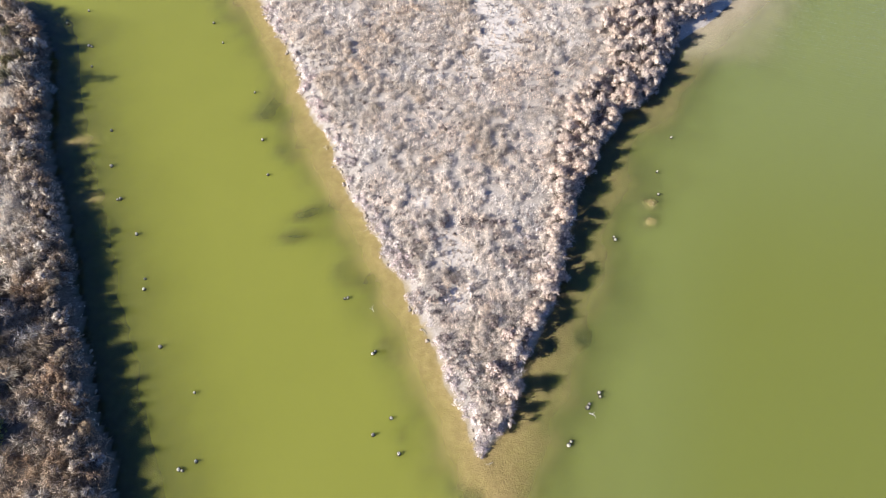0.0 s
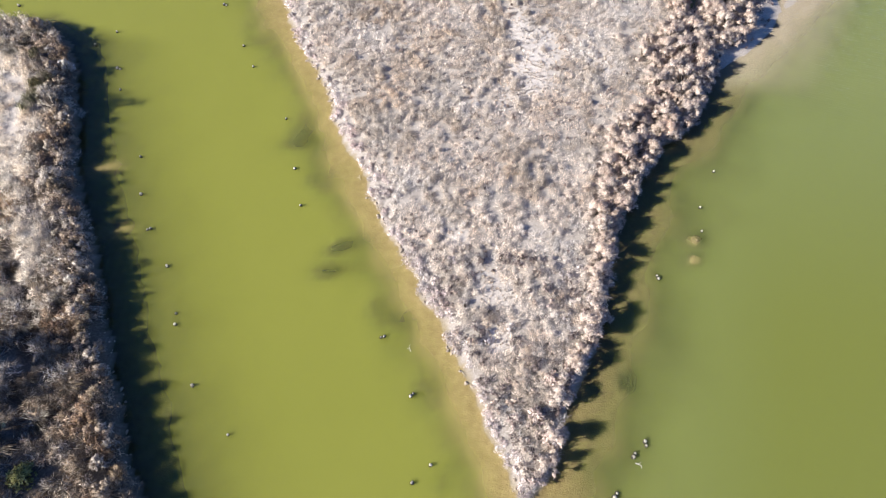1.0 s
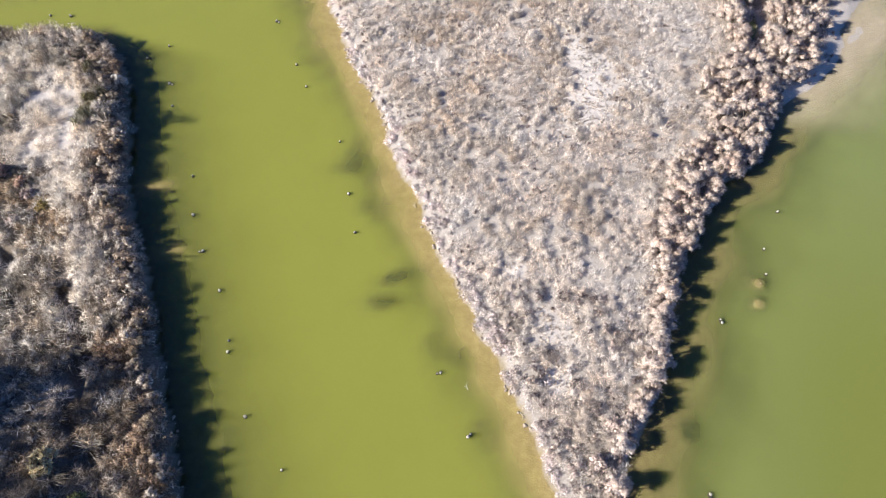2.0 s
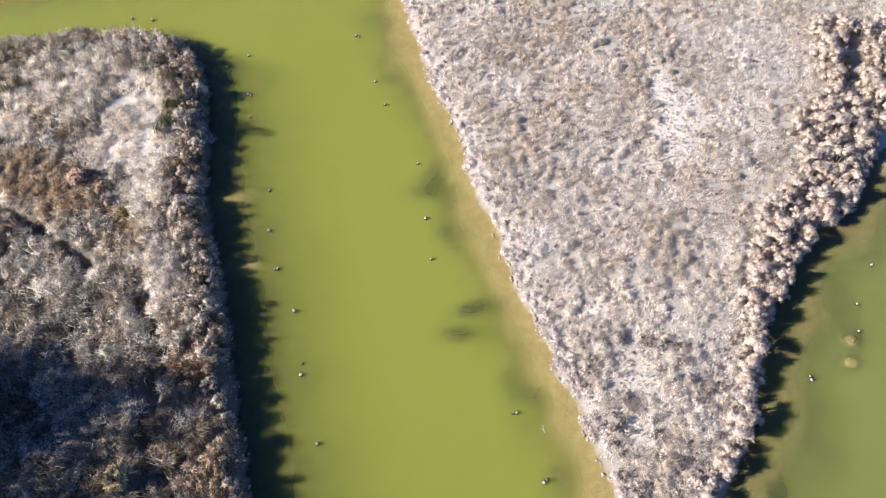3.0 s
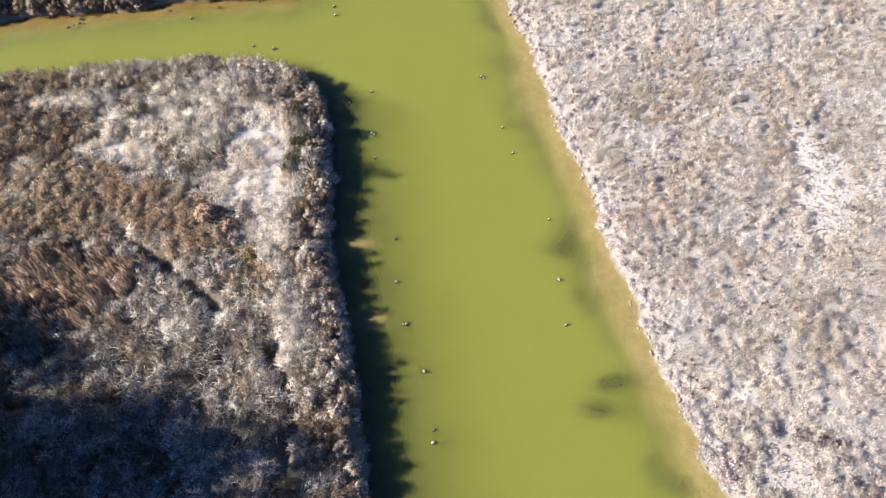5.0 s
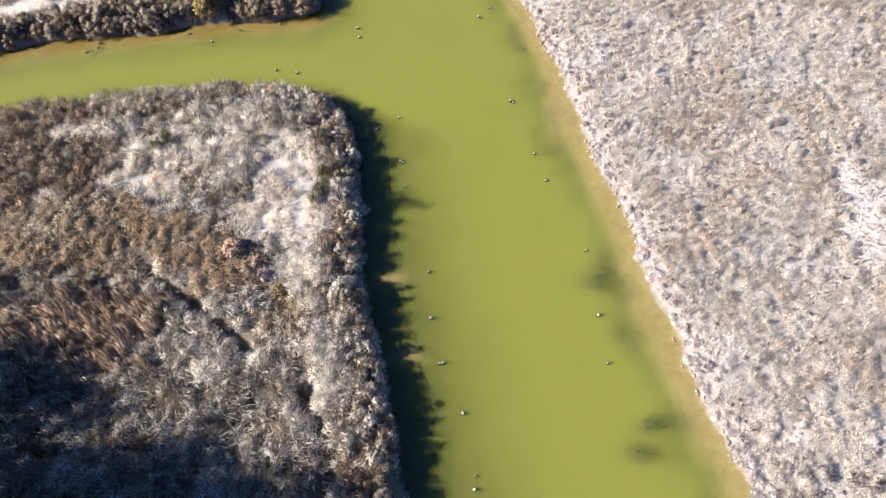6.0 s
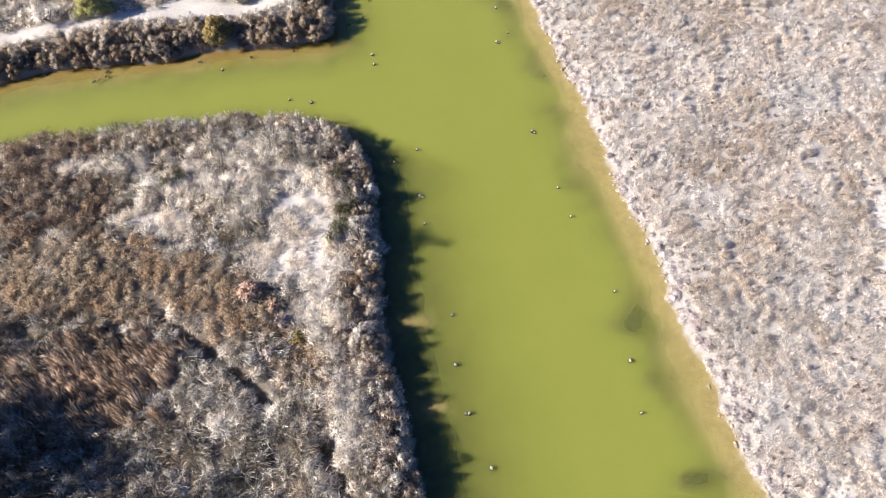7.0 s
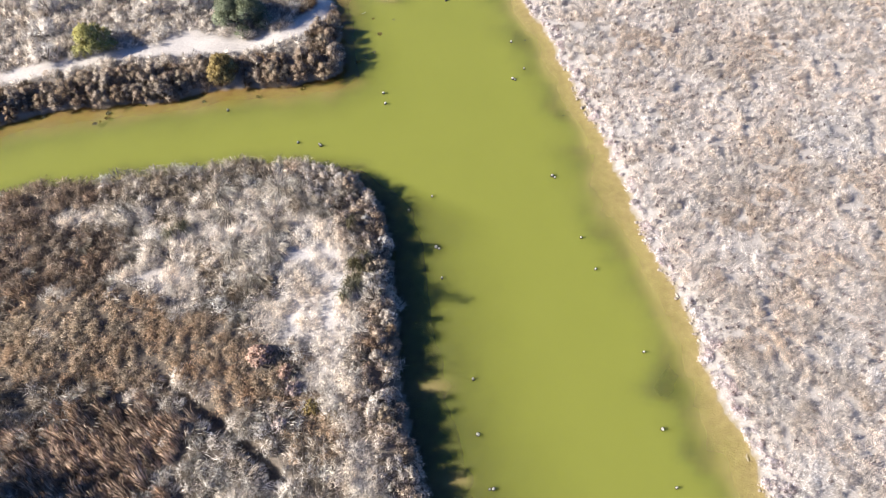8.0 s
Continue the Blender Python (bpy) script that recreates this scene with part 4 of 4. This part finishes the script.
def tussock(name, mat, radius, tall, label, count=520):
    """A tussock: arching leaves that fall outwards from one crown."""
    one = np.ones(1)
    v, f, nm, m, lock = tufts(0 * one, 0 * one, 0 * one, radius * one, tall * one, count, 0.017, 1.1)
    root = tagged(new(name), label, "tussock")
    part("foliage", mesh_of("foliage", v, f, mat, nm, np.repeat(np.clip(1 + 0.15 * lock, 0.5, 1.3), 4)), root)
    return root


big = [tussock("tussock", m, 0.8, 1.0, "round pale tussock of radiating dry leaves") for m in (STRAW, STRAW, GREY_REED)]
plant_copies(big, [(-39.4, 35.3), (-37.7, 33.9), (-37.5, 37.6), (-42.1, 39.5), (-38.2, 40.6), (-36.2, 39.6), (-40.8, 38.2), (-37.1, 35.8)], "large pale tussocks on the reed island", (1.1, 1.5))
tx, ty = scatter(-58, -20, 10, 42, 0.16)
s = (shores(tx, ty)[1] > 1.0) & in_reach(tx, ty) & (scrub_patch(tx, ty) < 0.5) & (straw_patch(tx, ty) < 0.2)
grey = [tussock("tussock", m, 0.6, 0.8, "round grey tussock of radiating dry leaves") for m in (GREY_REED, BROWN_REED, GREY_REED)]
plant_copies(grey, list(zip(tx[s], ty[s])), "round tussocks on the reed island", (0.7, 1.2))


def tree(name, label):
    root = tagged(new(name), label, "tree")
    limbs, clumps = [((0, 0, -0.3), (0.2, 0.1, 4.2), 0.24, 0.14)], []
    for i in range(26):
        a, u, z = rng.uniform(0, 6.28), math.sqrt(rng.uniform(0.05, 1)), rng.uniform(1.6, 9.3)
        reach = 3.0 * u * (1 - ((z - 4.5) / 6.5) ** 2)
        end = (math.cos(a) * reach, math.sin(a) * reach, z)
        limbs.append(((0.15, 0.05, min(4.1, z * 0.55)), end, 0.09, 0.03))
        clumps.append((*end, rng.uniform(0.8, 1.3)))
    part("trunk", limb_mesh("trunk", limbs, BARK, 7), root)
    part("crown", crown_mesh("crown", OLIVE, clumps, 80, 0.30, 0.13), root)
    return root


# unseen tall trees added beyond the reed island to shade its south-western part
rng = np.random.default_rng(21)
thicket = [tree("thicket_tree", "tall dark tree added out of view to shade the reed island") for _ in range(3)]
plant_copies(thicket, [(-55.5, 10.1), (-51, 11.3), (-47, 10.3), (-44.5, 9.0), (-42.6, 8.2), (-46.7, 11.2), (-44.4, 10.4), (-42.2, 9.4), (-40.9, 8.9)], "thicket trees", (0.95, 1.1))
plant_copies(thicket, [(-46.4, 6.9), (-48, 8.9), (-49.5, 5.0), (-54.5, 7.2), (-41.6, 6.4), (-41.2, 3.8), (-42.8, 2.4), (-39.9, 4.4)], "thicket trees", (1.0, 1.12), True)
plant_copies(thicket, [(-51.8, 16.8), (-53.6, 15.6), (-50.3, 15.2), (-52.4, 14.3), (-55.0, 16.9), (-56.6, 20.7), (-51.1, 15.9), (-53.2, 17.0), (-51.0, 14.4)], "thicket trees", (0.66, 0.74), True)


# ---- post stumps, stones and driftwood ----
def lathe(name, rings, mat, sides=9, wobble=0.08):
    """A lumpy turned solid: rings of (radius, height), closed at both ends."""
    verts, faces = [], []
    for r, z in rings:
        for i in range(sides):
            a = 2 * math.pi * i / sides
            k = r * (1 + rng.uniform(-wobble, wobble))
            verts.append((k * math.cos(a), k * math.sin(a), z + rng.uniform(-wobble, wobble) * r * 0.5))
    n = len(rings)
    for j in range(n - 1):
        faces += [(j * sides + i, j * sides + (i + 1) % sides, (j + 1) * sides + (i + 1) % sides, (j + 1) * sides + i) for i in range(sides)]
    me = bpy.data.meshes.new(name)
    me.from_pydata(verts, [], faces + [tuple(range(sides))[::-1], tuple(range((n - 1) * sides, n * sides))])
    me.materials.append(mat)
    me.update()
    return me


def stump(label, double=False):
    root = tagged(new("post_stump"), label, "post")
    foot = part("shaft", lathe("shaft", [(0.105, -1.3), (0.11, -0.1), (0.10, 0.09)], WET), root, "wet dark foot of the post")
    part("head", lathe("head", [(0.085, 0.09), (0.075, 0.13), (0.05, 0.17)], POST, 6, 0.45), foot, "sun-bleached splintered post head")
    if double:
        low = part("shaft", lathe("shaft", [(0.085, -1.2), (0.09, -0.1), (0.08, 0.05)], WET, 9, 0.2), root, "wet dark foot of the post")
        low.location = (0.06, -0.18, 0)
        part("head", lathe("head", [(0.055, 0.05), (0.05, 0.09), (0.03, 0.12)], POST, 6, 0.4), low, "sun-bleached splintered post head")
    return root


single = [stump("weathered grey post stump standing in green water") for _ in range(3)]
double = [stump("pair of weathered post stumps side by side in water", True) for _ in range(2)]
plant_places = [(-17.0, 39.0), (-12.6, 29.5), (-2.9, 10.2), (-23.3, 30.4), (-16.3, 14.3), (-13.8, 11.6), (-13.8, 33.9), (-11.8, 26.5), (-18.1, 18.0),
                (-18.2, 18.7), (-19.5, 21.9), (-22.5, 27.3), (-45.0, 47.8), (-33.5, 50.5), (-23.8, 55.9), (-18.1, 41.2), (-28.3, 42.7), (-2.4, 8.3),
                (13.9, 26.6), (15.3, 29.5), (13.7, 24.8), (-38.8, 45.7), (-33.9, 51.5), (-29.6, 41.3), (-26.4, 36.6), (-31.3, 62.8), (-25.2, 58.7), (-13.0, 7.9), (-3.8, 9.3)]
pair_places = [(-5.8, 17.4), (-4.1, 13.9), (-21.2, 24.6), (10.5, 21.4), (8.4, 11.6), (-13.8, 7.5), (-20.5, 45.9), (-27.2, 38.8), (-37.1, 45.7), (-24.5, 54.7), (7.7, 10.8), (6.5, 8.8)]


def stand(kinds, places, group, size):
    for i, (px, py) in enumerate(places):
        k = rng.uniform(*size)
        m = pose(px, py, 0, rng.uniform(-8, 8), rng.uniform(-8, 8), rng.uniform(0, 360)) @ Matrix.Diagonal((k, k, 1, 1))
        ob = kinds[i] if i < len(kinds) else copy_thing(kinds[i % len(kinds)], m)
        ob.matrix_basis = m
        tagged(ob, group=group)


stand(single, plant_places, "post stumps in the water", (0.75, 1.1))
stand(double, pair_places, "post stumps in the water", (0.95, 1.3))


def stone_mesh(name, mat):
    bm = bmesh.new()
    bmesh.ops.create_icosphere(bm, subdivisions=1, radius=1)
    for v in bm.verts:
        v.co = v.co * rng.uniform(0.75, 1.15)
        v.co.z *= 0.6
    me = bpy.data.meshes.new(name)
    bm.to_mesh(me)
    bm.free()
    me.materials.append(mat)
    return me


stones = [stone_mesh("shore_stone", STONE) for _ in range(6)]


def strew(name, label, group, x, y, sizes):
    z = height(x, y)
    for i in range(len(x)):
        ob = tagged(new(name, stones[i % 6]), label, "stone", group)
        r = sizes[i]
        ob.matrix_basis = pose(x[i], y[i], max(z[i], -0.02) + r * 0.2, 0, 0, rng.uniform(0, 360)) @ Matrix.Diagonal((r * rng.uniform(0.8, 1.4), r, r, 1))


x, y = along([(-25.2, 64.2), (-21.6, 58.4), (-18.1, 51.2), (-14.9, 43.8), (-11.6, 37.0), (-7.6, 27.7), (-5.0, 22.7), (-3.0, 18.8), (-0.9, 14.4), (0.4, 11.5), (1.3, 8.9)], 900, 0.35)
s = (np.abs(shores(x, y)[0]) < 0.2) & (grain(x, y, 2.6, 61) > -0.05)
strew("shore_stone", "pale stone at the marsh waterline", "stones at the marsh waterline", x[s][:200], y[s][:200], 0.04 + 0.11 * rng.uniform(0, 1, 200) ** 2)
x, y = along(REEDS[:9], 260, 0.3)
s = np.abs(shores(x, y)[1]) < 0.16
strew("shore_stone", "pale stone at the foot of the reeds", "stones below the reeds", x[s][:60], y[s][:60], rng.uniform(0.05, 0.11, 60))


# rocks under water, a rock on the marsh, driftwood twigs and water plants
for (px, py, pz, r, label) in [(13.3, 24.2, -0.10, 0.4, "sandy boulder just under the green water"), (13.0, 22.8, -0.10, 0.4, "sandy boulder just under the green water"),
                               (-12.0, 44.5, 0.5, 0.22, "white rock lying in the marsh grass")]:
    ob = tagged(new("rock", stone_mesh("rock", STONE if pz > 0 else SANDY)), label, "rock")
    ob.matrix_basis = pose(px, py, pz, 0, 0, rng.uniform(0, 360)) @ Matrix.Diagonal((r * 1.2, r, r * 0.45, 1))


def twig():
    root = tagged(new("driftwood_twig"), "small forked driftwood twig at the waterline", "driftwood")
    part("branch", limb_mesh("branch", [((0, 0, 0.03), (0.5, 0.08, 0.10), 0.03, 0.015), ((0.22, 0.04, 0.06), (0.36, 0.30, 0.14), 0.02, 0.01), ((0.5, 0.08, 0.10), (0.66, -0.12, 0.06), 0.015, 0.006)], DRIFT), root)
    return root


twigs = [twig(), twig()]
for i, (px, py) in enumerate([(-4.9, 22.4), (-4.4, 21.7), (7.75, 10.5), (-8.1, 28.6), (-15.6, 45.6), (2.5, 7.9), (-1.3, 15.4), (19.6, 40.3), (-6.3, 35.0), (-3.6, 36.0), (-6.4, 37.2), (-2.0, 30.6), (-4.2, 16.5), (-37.6, 60.3)]):
    m = pose(px, py, max(0.0, float(height(np.array([px]), np.array([py]))[0])), 0, 0, rng.uniform(0, 360)) @ Matrix.Diagonal((0.65, 0.65, 0.65, 1))
    ob = twigs[i] if i < 2 else copy_thing(twigs[0], m)
    ob.matrix_basis = m
    tagged(ob, group="driftwood twigs")

reedlet = [tussock("water_plant", m, 0.2, 0.2, "low amber water plant rising from the shallows") for m in (AMBER_LEAF, OLIVE)]
for i, (px, py) in enumerate([(-54.1, 45.1), (-54.4, 44.8), (-53.8, 45.5), (-53.9, 46.0), (-51.4, 47.3), (-58.6, 44.8), (-43.3, 49.6), (-49.5, 41.2), (-36.5, 54.7), (-36.2, 55.0), (-36.7, 54.5), (-35.7, 55.8), (-35.8, 57.9), (-35.1, 59.8), (-36.8, 59.6), (-47.2, 48.4), (-40.2, 51.0)]):
    m = pose(px, py, -0.04, 0, 0, rng.uniform(0, 360)) @ Matrix.Diagonal((*([rng.uniform(0.6, 1.0)] * 3), 1))
    ob = reedlet[i] if i < 2 else copy_thing(reedlet[i % 2], m)
    ob.matrix_basis = m
    tagged(ob, group="water plants in the shallows")
